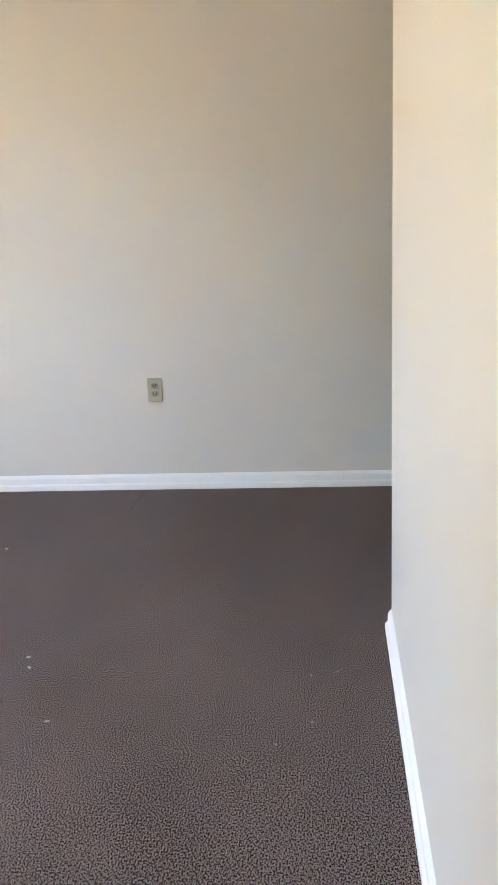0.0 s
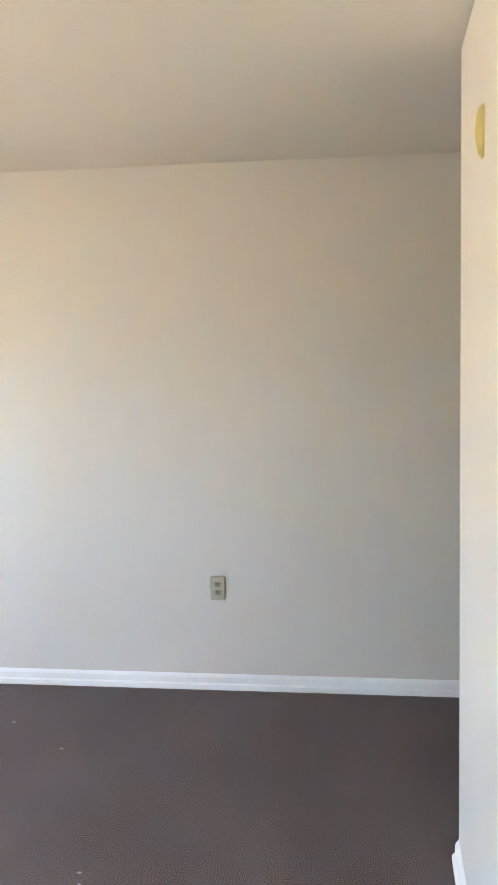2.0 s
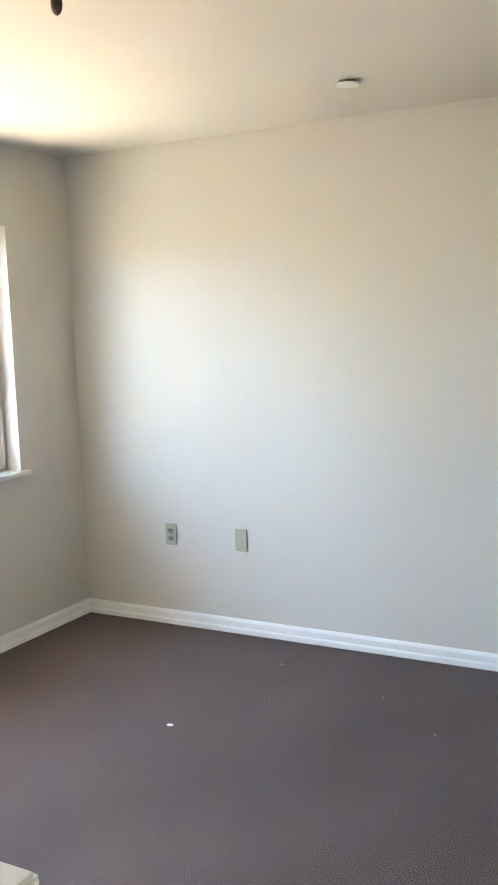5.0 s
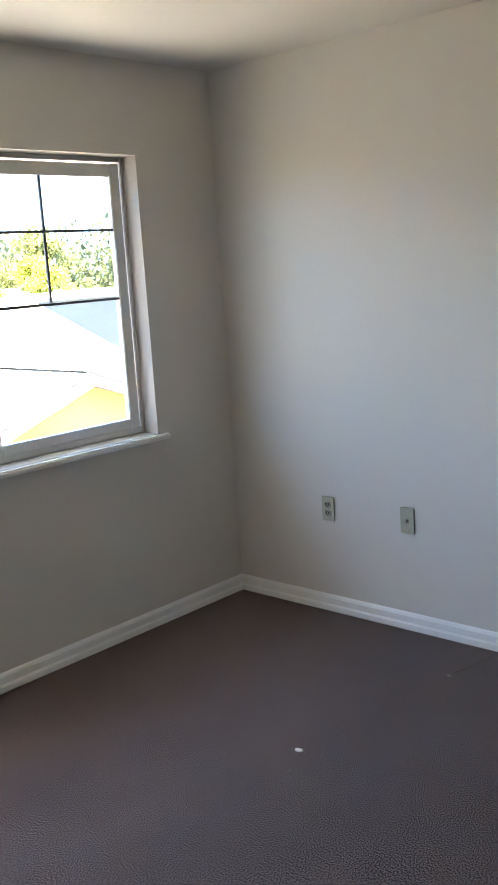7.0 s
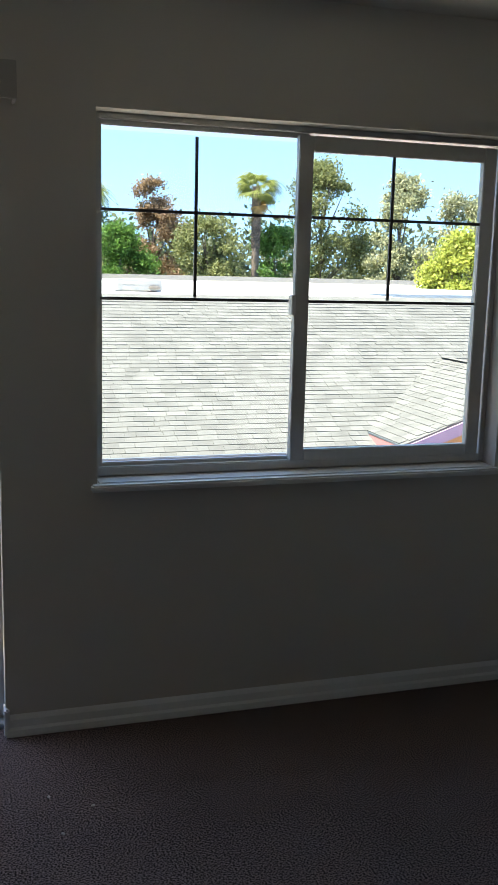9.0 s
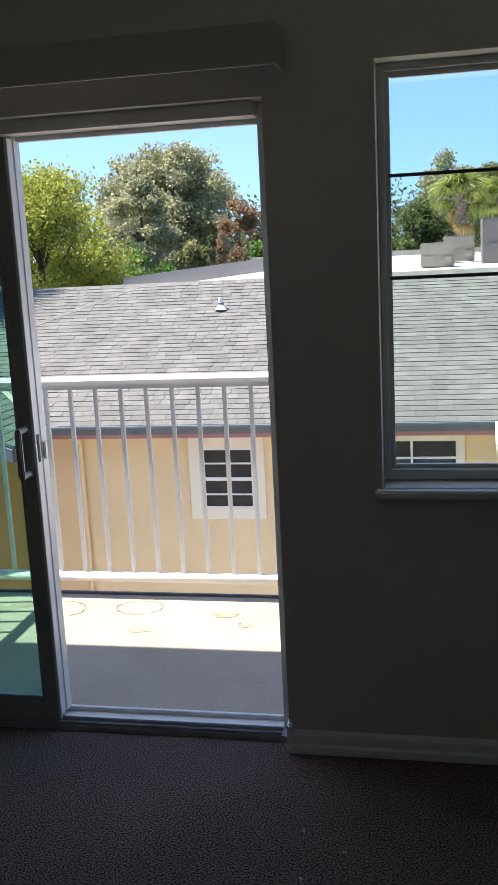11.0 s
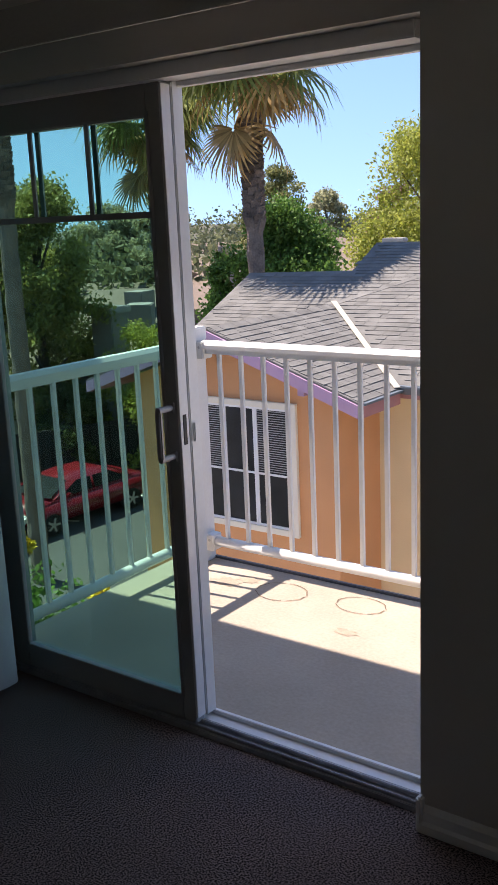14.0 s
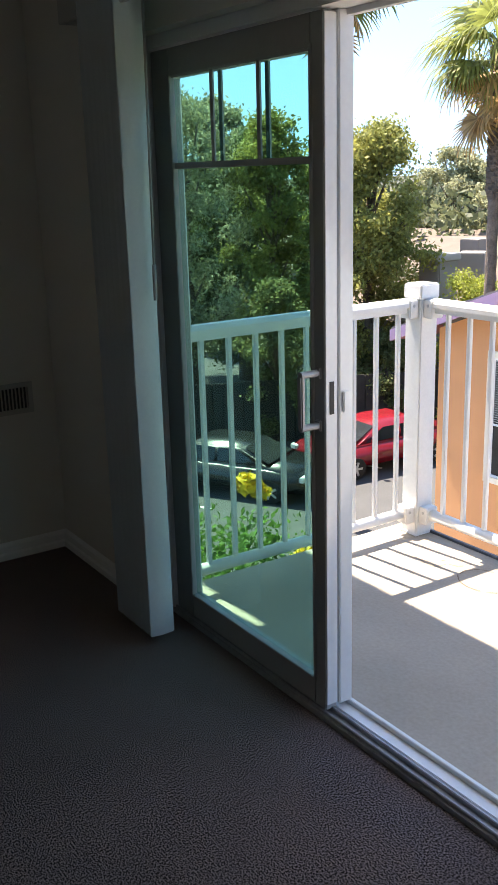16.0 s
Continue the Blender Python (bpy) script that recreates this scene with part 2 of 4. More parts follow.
def box(x0, x1, y0, y1, z0, z1, bevel=0.0, bm=None, m=None):
    own = bm is None
    bm = bm or bmesh.new()
    mm = Matrix.Translation(((x0 + x1) / 2, (y0 + y1) / 2, (z0 + z1) / 2)) @ Matrix.Diagonal((abs(x1 - x0), abs(y1 - y0), abs(z1 - z0), 1))
    g = bmesh.ops.create_cube(bm, size=1, matrix=(m @ mm) if m else mm)
    if bevel:
        es = list({e for v in g["verts"] for e in v.link_edges})
        bmesh.ops.bevel(bm, geom=es, offset=bevel, segments=2, affect="EDGES", clamp_overlap=True)
    return bm


def cyl(bm, a, b, r0, r1=None, seg=12, caps=True):
    a, b = Vector(a), Vector(b)
    d = b - a
    m = Matrix.Translation((a + b) / 2) @ d.to_track_quat("Z", "Y").to_matrix().to_4x4()
    bmesh.ops.create_cone(bm, cap_ends=caps, segments=seg, radius1=r0, radius2=r0 if r1 is None else r1, depth=d.length, matrix=m)
    return bm


def prism(points, axis, lo, hi, bm=None):
    """A plane outline, pushed out along an axis (0, 1 or 2) from lo to hi."""
    bm = bm or bmesh.new()

    def at(p, v):
        q = list(p)
        q.insert(axis, v)
        return q
    a = [bm.verts.new(at(p, lo)) for p in points]
    b = [bm.verts.new(at(p, hi)) for p in points]
    n = len(points)
    bm.faces.new(a)
    bm.faces.new(list(reversed(b)))
    for i in range(n):
        bm.faces.new((a[i], b[i], b[(i + 1) % n], a[(i + 1) % n]))
    bmesh.ops.recalc_face_normals(bm, faces=bm.faces)
    return bm


def empty(name, x=0, y=0, z=0, rz=0):
    ob = new(name)
    ob.matrix_world = pose(x, y, z, 0, 0, rz)
    return ob


def structure(name, bm, material, label, category="", parent=None):
    return tagged(part(name, bm, material, parent), label, category, "", "structure")


# ---------- the room ----------
H = 2.44
XL, XR, YB, YN = -2.58, 2.292, -5.2, -3.715
structure("floor", box(XL - 0.1, XR + 0.1, YB - 0.1, 0.16, -0.25, 0.0), CARPET, "brown-grey cut pile carpet with worn seams", "floor")
structure("ceiling", box(XL - 0.12, XR + 0.12, YB - 0.12, 0.2, H, H + 0.15), CEIL, "plain white painted ceiling", "ceiling")
T = 0.18
DX0, DH = -1.73, 1.985
WX0, WX1, WZ0, WZ1 = 0.311, 1.816, 0.835, 2.058
wn_ = bmesh.new()
for a in ((XL - 0.12, DX0, 0, T, -0.2, H), (DX0, 0.0, 0, T, DH, H), (0.0, WX0, 0, T, -0.2, H), (WX0, WX1, 0, T, -0.2, WZ0), (WX0, WX1, 0, T, WZ1, H), (WX1, XR + 0.12, 0, T, -0.2, H)):
    box(*a, bm=wn_)
structure("wall_north", wn_, WALL, "off-white painted wall with balcony door and window", "wall")
structure("wall_east", box(XR, XR + 0.12, YB - 0.12, 0, -0.2, H), WALL, "off-white painted satin wall with outlets", "wall")
structure("wall_west", box(XL - 0.12, XL, YB - 0.12, 0, -0.2, H), WALL, "off-white painted wall with air vent", "wall")
structure("wall_south", box(XL, XR, YB - 0.12, YB, -0.2, H), WALL, "plain off-white painted wall", "wall")
structure("wall_entry", box(XL, 0.842, YN - 0.12, YN, 0.0, H, 0.006), WALL, "bright off-white painted wall with rounded corner", "wall")
structure("low_wall", box(-1.13, -1.03, -2.555, -1.75, 0.0, 0.945), WALL, "white half-height wall", "low wall")
structure("low_wall_cap", box(-1.155, -1.008, -2.58, -1.72, 0.945, 0.993, 0.008), TRIM, "white painted cap on the half-height wall", "trim")


def baseboard(name, length, m):
    """A moulded skirting board, its back on the wall, running along its own x."""
    prof = [(0, 0), (-0.020, 0), (-0.021, 0.010), (-0.020, 0.024), (-0.012, 0.032), (-0.0115, 0.058), (-0.006, 0.067), (0, 0.074)]
    bm = prism(prof, 0, 0, length)
    bm.transform(m)
    return structure(name, bm, TRIM, "white moulded painted baseboard", "baseboard")


baseboard("baseboard", XR - 0.0, pose(0.0, 0, 0))
baseboard("baseboard", DX0 - 0.02 - XL, pose(XL, 0, 0))
baseboard("baseboard", -YB, pose(XR, 0, 0, 0, 0, -90))
baseboard("baseboard", -YB, pose(XL, YB, 0, 0, 0, 90))
baseboard("baseboard", 0.842 - XL, pose(0.842, YN, 0, 0, 0, 180))
baseboard("baseboard", 0.12, pose(0.842, YN - 0.12, 0, 0, 0, 90))
structure("trim", box(-0.006, 0.012, -0.022, 0.05, 0.0, 0.10, 0.006), TRIM, "white baseboard return at the door jamb", "trim")


def carpet_seam(y, length, lean):
    bm = box(-length, 0, -0.004, 0.004, 0, 0.002)
    bm.transform(pose(XR - 0.02, y, 0.0, 0, 0, lean))
    tagged(part("carpet_seam", bm, SEAM), "dark worn seam line in the carpet", "carpet seam")


carpet_seam(-2.655, 0.30, -6)
carpet_seam(-1.40, 0.28, -10)


def outlet(y, z, kind):
    t = empty("wall_outlet", XR, y, z)
    part("cover_plate", box(-0.006, 0, -0.035, 0.035, -0.057, 0.057, 0.003), PLATE, t)
    if kind == "duplex":
        for s in (1, -1):
            sock = part("socket", prism([(math.cos(a) * 0.017, s * 0.0195 + max(-0.012, min(0.012, math.sin(a) * 0.017))) for a in np.linspace(0, 2 * math.pi, 20, endpoint=False)], 0, -0.010, -0.003), SOCKET, t)
            for dy in (-0.0065, 0.0065):
                part("slot", box(-0.0125, -0.008, dy - 0.0022, dy + 0.0022, s * 0.0195 - 0.002, s * 0.0195 + 0.008), SLOT, sock)
            part("slot", cyl(bmesh.new(), (-0.0125, 0, s * 0.0195 - 0.007), (-0.008, 0, s * 0.0195 - 0.007), 0.0028, seg=8), SLOT, sock)
        part("screw", cyl(bmesh.new(), (-0.009, 0, 0), (-0.004, 0, 0), 0.003, seg=10), STEEL, t)
        tagged(t, "ivory plastic duplex power outlet on the wall", "outlet")
    elif kind == "coax":
        part("connector", cyl(bmesh.new(), (-0.016, 0, 0), (-0.004, 0, 0), 0.006, seg=12), STEEL, t, "small metal coaxial connector")
        for s in (1, -1):
            part("screw", cyl(bmesh.new(), (-0.009, 0, s * 0.042), (-0.004, 0, s * 0.042), 0.003, seg=10), STEEL, t)
        tagged(t, "ivory plastic wall plate with a cable connector", "outlet")
    return t


outlet(-0.565, 0.479, "duplex")
outlet(-0.981, 0.480, "coax")
outlet(-2.726, 0.486, "duplex")

disc = empty("ceiling_sprinkler_cover", 1.69, -1.845, H)
part("cover_plate", cyl(bmesh.new(), (0, 0, -0.017), (0, 0, -0.011), 0.044, seg=32), TRIM, disc)
# near-black drum paints the shadow gap between plate and ceiling
part("rim", cyl(bmesh.new(), (0, 0, -0.012), (0, 0, 0), 0.034, seg=24), SLOT, disc)
tagged(disc, "small white round ceiling sprinkler cover", "sprinkler")

# wooden pull of a cord that hangs from the ceiling
pull = empty("pull_cord", -0.18, -2.0, H)
part("mount", cyl(bmesh.new(), (0, 0, -0.012), (0, 0, 0), 0.012, seg=12), BROWN, pull)
part("cord", cyl(bmesh.new(), (0, 0, -0.22), (0, 0, -0.01), 0.0015, seg=6), BROWN, pull)
fob = bmesh.new()
bmesh.ops.create_uvsphere(fob, u_segments=14, v_segments=10, radius=0.012, matrix=Matrix.Translation((0, 0, -0.240)) @ Matrix.Diagonal((1, 1, 1.9, 1)))
part("fob", fob, BROWN, pull, "dark brown turned wooden fob", smooth=True)
tagged(pull, "dark wooden pull fob on a thin ceiling cord", "pull cord")

# cream curved fixture high on the entry wall
chime = bmesh.new()
prof = [(0.0, -0.062), (0.010, -0.058), (0.017, -0.04), (0.021, 0.0), (0.017, 0.04), (0.010, 0.058), (0.0, 0.062)]
prism([(y, z) for y, z in prof], 0, -0.012, 0.012, chime)
bmesh.ops.bevel(chime, geom=list(chime.edges), offset=0.004, segments=2, affect="EDGES", clamp_overlap=True)
hook = part("wall_sensor", chime, CREAM)
hook.location = (0.245, YN, 2.07)
tagged(hook, "cream curved plastic fixture high on the wall", "wall fixture")

vent = empty("air_vent", XL, -0.20, 0.69)
fr = bmesh.new()
for a in ((0, 0.008, -0.20, 0.10, 0.045, 0.065), (0, 0.008, -0.20, 0.10, -0.065, -0.045), (0, 0.008, -0.20, -0.18, -0.045, 0.045), (0, 0.008, 0.08, 0.10, -0.045, 0.045)):
    box(*a, bm=fr)
part("frame", fr, VALANCE, vent)
part("backing", box(0.0005, 0.002, -0.18, 0.08, -0.045, 0.045), BLACK, vent)
for i in range(17):
    part("slat", box(0.001, 0.008, -0.176 + i * 0.0155, -0.171 + i * 0.0155, -0.045, 0.045), VALANCE, vent)
tagged(vent, "painted metal air vent grille in the wall", "vent")


def fleck(x, y, r, material):
    bm = bmesh.new()
    bmesh.ops.create_icosphere(bm, subdivisions=1, radius=r, matrix=pose(x, y, 0.002, 0, 0, x * 977) @ Matrix.Diagonal((1, 0.6, 0.35, 1)))
    tagged(part("carpet_fleck", bm, material), "small pale scrap of debris on the carpet", "debris", "flecks on the carpet")


fleck(1.213, -1.235, 0.016, FLECK)
for x, y in ((1.10, -1.29), (1.30, -1.17), (0.55, -3.455), (0.572, -3.535), (0.196, -3.365), (0.30, -3.46)):
    fleck(x, y, 0.006, DULLFLECK)
for x, y in ((1.973, -1.348), (2.05, -1.62), (1.80, -1.90), (0.595, -2.581), (0.66, -2.56), (0.30, -2.72), (1.55, -2.2), (0.1, -0.42), (0.22, -0.5), (0.12, -0.62)):
    fleck(x, y, 0.009, DULLFLECK)


# ---------- window ----------
def bars(name, specs, material, parent, bevel=0.003, label=""):
    bm = bmesh.new()
    for s in specs:
        box(*s, bevel=bevel, bm=bm)
    return part(name, bm, material, parent, label)


def ring(x0, x1, z0, z1, y0, y1, w, wb=None):
    wb = wb or w
    return [(x0, x0 + w, y0, y1, z0, z1), (x1 - w, x1, y0, y1, z0, z1), (x0 + w, x1 - w, y0, y1, z1 - w, z1), (x0 + w, x1 - w, y0, y1, z0, z0 + wb)]


win = tagged(empty("window_1", 1.07, 0.06, 0.85), "white vinyl sliding window with grid bars", "window", "", "structure")


def inwin(ob):
    ob.matrix_parent_inverse = win.matrix_world.inverted()
    return ob


inwin(bars("window_frame", ring(WX0, WX1, 0.868, WZ1, 0.085, 0.165, 0.02, 0.03), SHADEWINVINYL, win))
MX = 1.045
left_sash = inwin(bars("sash", ring(WX0 + 0.016, MX + 0.02, 0.892, WZ1 - 0.018, 0.11, 0.13, 0.018), SHADEWINVINYL, win))
right_sash = inwin(bars("sash", ring(MX - 0.03, WX1 - 0.034, 0.898, WZ1 - 0.03, 0.075, 0.107, 0.052, 0.04), SHADEWINVINYL, win))
for x0, x1, y, xm in ((WX0 + 0.028, MX - 0.0, 0.120, 0.663), (MX + 0.01, WX1 - 0.075, 0.092, 1.374)):
    g = part("pane", box(x0, x1, y - 0.002, y + 0.002, 0.92, WZ1 - 0.05), GLASS, win)
    inwin(g).visible_shadow = False
    inwin(bars("glazing_bar", [(xm - 0.005, xm + 0.005, y - 0.011, y - 0.003, 1.475, WZ1 - 0.055)], DARKMETAL, win, 0))
    for z in (1.757, 1.468):
        inwin(bars("glazing_bar", [(x0, x1, y - 0.0105, y - 0.0035, z - 0.005, z + 0.005)], DARKMETAL, win, 0))
inwin(bars("latch", [(MX - 0.045, MX - 0.03, 0.062, 0.10, 1.42, 1.49)], VINYL, win))
sill = bars("window_sill", [(WX0 - 0.022, WX1 + 0.05, -0.035, 0.0, 0.838, 0.862), (WX0 + 0.002, WX1 - 0.002, 0.0, 0.17, 0.838, 0.864)], TRIM, win, 0.006)
inwin(sill)

# ---------- balcony door ----------
door = tagged(empty("door_1", -0.89, 0.08, 0.0), "white vinyl sliding glass balcony door, half open", "door", "", "structure")


def indoor(ob):
    ob.matrix_parent_inverse = door.matrix_world.inverted()
    return ob


indoor(bars("door_frame", [(DX0, DX0 + 0.035, 0.05, 0.175, 0.018, DH), (-0.035, 0.0, 0.105, 0.175, 0.018, DH), (DX0 + 0.035, -0.035, 0.05, 0.175, DH - 0.04, DH)], VINYL, door))
indoor(bars("threshold", [(DX0, 0.0, 0.05, 0.11, -0.01, 0.018), (DX0 + 0.035, -0.035, 0.056, 0.062, 0.018, 0.03), (DX0 + 0.035, -0.035, 0.085, 0.092, 0.018, 0.032)], DARKALU, door, 0.002))
indoor(bars("outer_sill", [(DX0, 0.0, 0.11, 0.18, -0.01, 0.02), (DX0 + 0.035, -0.035, 0.15, 0.165, 0.02, 0.036)], VINYL, door, 0.002))
PX0, PX1 = -1.692, -0.803
indoor(bars("fixed_stile", [(-0.838, -0.797, 0.112, 0.16, 0.035, DH - 0.04)], VINYL, door))
panel = indoor(bars("door_panel", [(PX0, PX0 + 0.112, 0.065, 0.105, 0.025, DH - 0.045), (PX1 - 0.05, PX1, 0.065, 0.105, 0.025, DH - 0.045), (PX0 + 0.112, PX1 - 0.05, 0.065, 0.105, 0.025, 0.112), (PX0 + 0.112, PX1 - 0.05, 0.065, 0.105, DH - 0.132, DH - 0.045)], SHADEGREYVINYL, door, label="white vinyl sliding door panel with shade painted in grey"))
strike = indoor(bars("panel_edge", [(PX1 - 0.004, PX1 + 0.006, 0.066, 0.104, 0.045, DH - 0.05)], VINYL, door, 0.001))
GX0, GX1, GZ0, GZ1 = PX0 + 0.115, PX1 - 0.047, 0.108, DH - 0.12
g = indoor(part("pane", box(GX0, GX1, 0.083, 0.087, GZ0, GZ1), GREENGLASS, door, "green tinted double glass"))
g.visible_shadow = False
indoor(bars("glazing_bead", ring(GX0 - 0.004, GX1 + 0.004, GZ0 - 0.004, GZ1 + 0.004, 0.060, 0.070, 0.012), SHADEGREYVINYL, door, 0.002))
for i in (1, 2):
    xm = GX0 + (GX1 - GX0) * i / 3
    indoor(bars("glazing_bar", [(xm - 0.009, xm + 0.009, 0.098, 0.104, 1.60, GZ1)], SHADEGREYVINYL, door, 0))
    indoor(bars("glazing_bar", [(xm - 0.008, xm + 0.008, 0.068, 0.074, 1.60, GZ1)], SHADEGREYVINYL, door, 0))
indoor(bars("glazing_bar", [(GX0, GX1, 0.0985, 0.1045, 1.583, 1.601), (GX0, GX1, 0.0675, 0.0735, 1.583, 1.601)], SHADEGREYVINYL, door, 0))
handle = indoor(bars("door_handle", [(-0.835, -0.813, -0.004, 0.010, 0.897, 1.043)], MOUNT, door, 0.004, "grey D-shaped pull handle"))
for z in (0.897, 1.043):
    stem = bmesh.new()
    cyl(stem, (-0.824, 0.064, z), (-0.824, 0.0, z), 0.010, seg=12)
    box(-0.837, -0.811, 0.056, 0.0648, z - 0.016, z + 0.016, 0.003, bm=stem)
    part("handle_mount", stem, MOUNT, handle, "pale grey handle mount")
indoor(bars("lock_slot", [(PX1 + 0.006, PX1 + 0.008, 0.078, 0.092, 0.93, 1.02)], BLACK, door, 0))
indoor(bars("latch", [(-0.797, -0.789, 0.12, 0.14, 0.93, 0.99)], VINYL, door))
indoor(bars("screen_track", [(DX0 + 0.035, -0.035, 0.135, 0.16, DH - 0.055, DH - 0.04)], VINYL, door, 0.001))

# ---------- vertical blinds ----------
blinds = tagged(empty("vertical_blinds", -1.7, -0.08, 2.05), "pale grey vertical vinyl blinds drawn to one side", "blinds")


def inblind(ob):
    ob.matrix_parent_inverse = blinds.matrix_world.inverted()
    return ob


val = bmesh.new()
box(-1.955, 0.065, -0.125, -0.112, 2.045, 2.15, 0.002, bm=val)
box(-1.955, -1.945, -0.112, 0.0, 2.045, 2.15, 0.001, bm=val)
box(0.055, 0.065, -0.112, 0.0, 2.045, 2.15, 0.001, bm=val)
inblind(part("valance", val, VALANCE, blinds))
inblind(bars("head_rail", [(-1.93, 0.045, -0.09, -0.03, 2.085, 2.12)], VINYL, blinds))
for i in range(19):
    x = -1.765 + i * 0.0142
    bm = bmesh.new()
    lean = 4 * math.sin(i * 2.3)
    n = 6
    rows = [[bm.verts.new((0.006 * math.sin(math.pi * k / n) + dx, -0.0445 + 0.089 * k / n, z)) for k in range(n + 1)] for dx in (0, 0.0012) for z in (0.035, 2.085)]
    for k in range(n):
        bm.faces.new((rows[0][k], rows[0][k + 1], rows[1][k + 1], rows[1][k]))
        bm.faces.new((rows[2][k], rows[3][k], rows[3][k + 1], rows[2][k + 1]))
    bm.transform(pose(x, -0.1, 0, 0, 0, lean))
    inblind(part("slat", bm, BLIND, blinds, smooth=True))
wand = bmesh.new()
cyl(wand, (-1.475, -0.075, 1.3), (-1.475, -0.065, 2.085), 0.004, seg=8)
cyl(wand, (-1.475, -0.076, 1.19), (-1.475, -0.075, 1.3), 0.006, 0.007, seg=8)
inblind(part("wand", wand, SHADEGREYVINYL, blinds, smooth=True))

# ---------- balcony ----------
DZ, RX, RY = -0.071, -1.895, 1.455
structure("balcony_deck", box(RX - 0.12, 0.25, T, RY + 0.035, DZ - 0.16, DZ), DECK, "pale coated balcony deck with stains", "deck")
structure("deck_edge", box(RX - 0.14, 0.25, RY + 0.035, RY + 0.055, DZ - 0.18, DZ + 0.012, 0.003), DECKLIP, "dark metal deck edge", "trim")
structure("outer_wall", box(-14, 14, T + 0.002, T + 0.012, -6.0, -0.2), YELLOWWALL, "tan stucco outer wall below the balcony", "wall")
structure("roof_overhang", box(-6, 6, 0.2, 0.747, H + 0.05, H + 0.25), CREAMTRIM, "roof overhang above the balcony", "roof")


def stain_ring(x, y, rx, ry):
    bm = bmesh.new()
    n = 40
    a = [[bm.verts.new((x + math.cos(i * 2 * math.pi / n) * rx * k * (1 + 0.03 * math.sin(i * 1.7)), y + math.sin(i * 2 * math.pi / n) * ry * k, DZ + 0.003)) for i in range(n)] for k in (1.0, 0.955)]
    for i in range(n):
        if (i * 7) % 11:
            bm.faces.new((a[0][i], a[0][(i + 1) % n], a[1][(i + 1) % n], a[1][i]))
    tagged(part("stain_ring", bm, RING), "brown rust ring stain on the balcony deck", "stain", "rings on the deck")


stain_ring(-1.306, 1.285, 0.125, 0.10)
stain_ring(-0.925, 1.329, 0.115, 0.085)

random.seed(5)
for x, y, r in ((-0.50, 1.28, 0.07), (-0.38, 1.16, 0.05), (-1.60, 1.27, 0.09), (-1.52, 1.33, 0.06), (-0.85, 1.06, 0.06)):
    bm = bmesh.new()
    pts = [(x + math.cos(a) * r * random.uniform(0.5, 1.2), y + math.sin(a) * r * 0.6 * random.uniform(0.5, 1.2), DZ + 0.002) for a in np.linspace(0, 2 * math.pi, 22, endpoint=False)]
    bm.faces.new([bm.verts.new(q) for q in pts])
    tagged(part("deck_stain", bm, SMUDGE), "faint brown smudge on the balcony deck", "stain", "smudges on the deck")

BAR_W = 0.019


def railing(name, length, start, bars_at, m):
    """A balcony railing along its own x: round-topped hand rail, sub-rail, square bars and a round bottom rail."""
    r = empty(name)
    bm = bmesh.new()
    prism([(-0.03, 1.058), (-0.03, 1.076), (-0.018, 1.094), (0.018, 1.094), (0.03, 1.076), (0.03, 1.058)], 0, 0.03, length, bm)
    part("hand_rail", bm, RAIL, r)
    part("sub_rail", box(0.03, length, -0.016, 0.016, 1.034, 1.058), RAIL, r)
    part("bottom_rail", cyl(bmesh.new(), (0.03, 0, 0.108), (length, 0, 0.108), 0.025, seg=16), RAIL, r, smooth=True)
    me = None
    for i in range(bars_at):
        x = start + i * 0.1243
        if me is None:
            b = part("bar", box(-BAR_W / 2, BAR_W / 2, -BAR_W / 2, BAR_W / 2, 0.12, 1.036, 0.002), RAIL, r)
            me = b.data
        else:
            b = link("bar", me, RAIL, r)
        b.location = (x, 0, 0)
    for z in (1.055, 0.108):
        k = box(0.0, 0.05, -0.036, 0.036, z - 0.045, z + 0.035, 0.004)
        part("bracket", k, RAIL, r)
        for sy in (-0.038, 0.034):
            part("bolt", cyl(bmesh.new(), (0.028, sy, z + 0.01), (0.028, sy + 0.004, z + 0.01), 0.007, seg=8), STEEL, r)
    r.matrix_world = m
    return tagged(r, "white painted metal balcony railing with square bars", "railing", "balcony railings")


railing("balcony_railing", 2.04, 0.117, 16, pose(RX + 0.05, RY, DZ))
railing("balcony_railing", 1.21, 0.085, 9, pose(RX, RY - 0.05, DZ, 0, 0, -90))


def rail_post(x, y):
    p = empty("railing_post", x, y, DZ)
    part("shaft", box(-0.05, 0.05, -0.05, 0.05, 0.0, 1.09, 0.005), RAIL, p)
    part("cap", box(-0.056, 0.056, -0.056, 0.056, 1.09, 1.155, 0.006), RAIL, p)
    part("base", box(-0.054, 0.054, -0.054, 0.054, 0.0, 0.012, 0.003), RAIL, p)
    return tagged(p, "white painted square railing post with cap", "post")


rail_post(RX, RY)
rail_post(0.20, RY)

# ---------- ground ----------
GZ = -6.0
g = bmesh.new()
bmesh.ops.create_grid(g, x_segments=2, y_segments=2, size=900, matrix=Matrix.Translation((0, 300, GZ)))
structure("ground", g, EARTH, "dry earth and ground cover reaching the horizon", "ground")
# assumed court, added as a pale reflector that brightens the facing walls
structure("pavement", box(-9.5, 16, 0.2, 10.0, GZ - 0.05, GZ + 0.02), CONCRETE, "pale concrete court added to bounce sun onto the house walls", "pavement")
structure("parking_lot", box(-40, -9.6, 2.0, 22, GZ - 0.05, GZ + 0.01), ASPHALT, "grey asphalt parking lot in sun", "road")
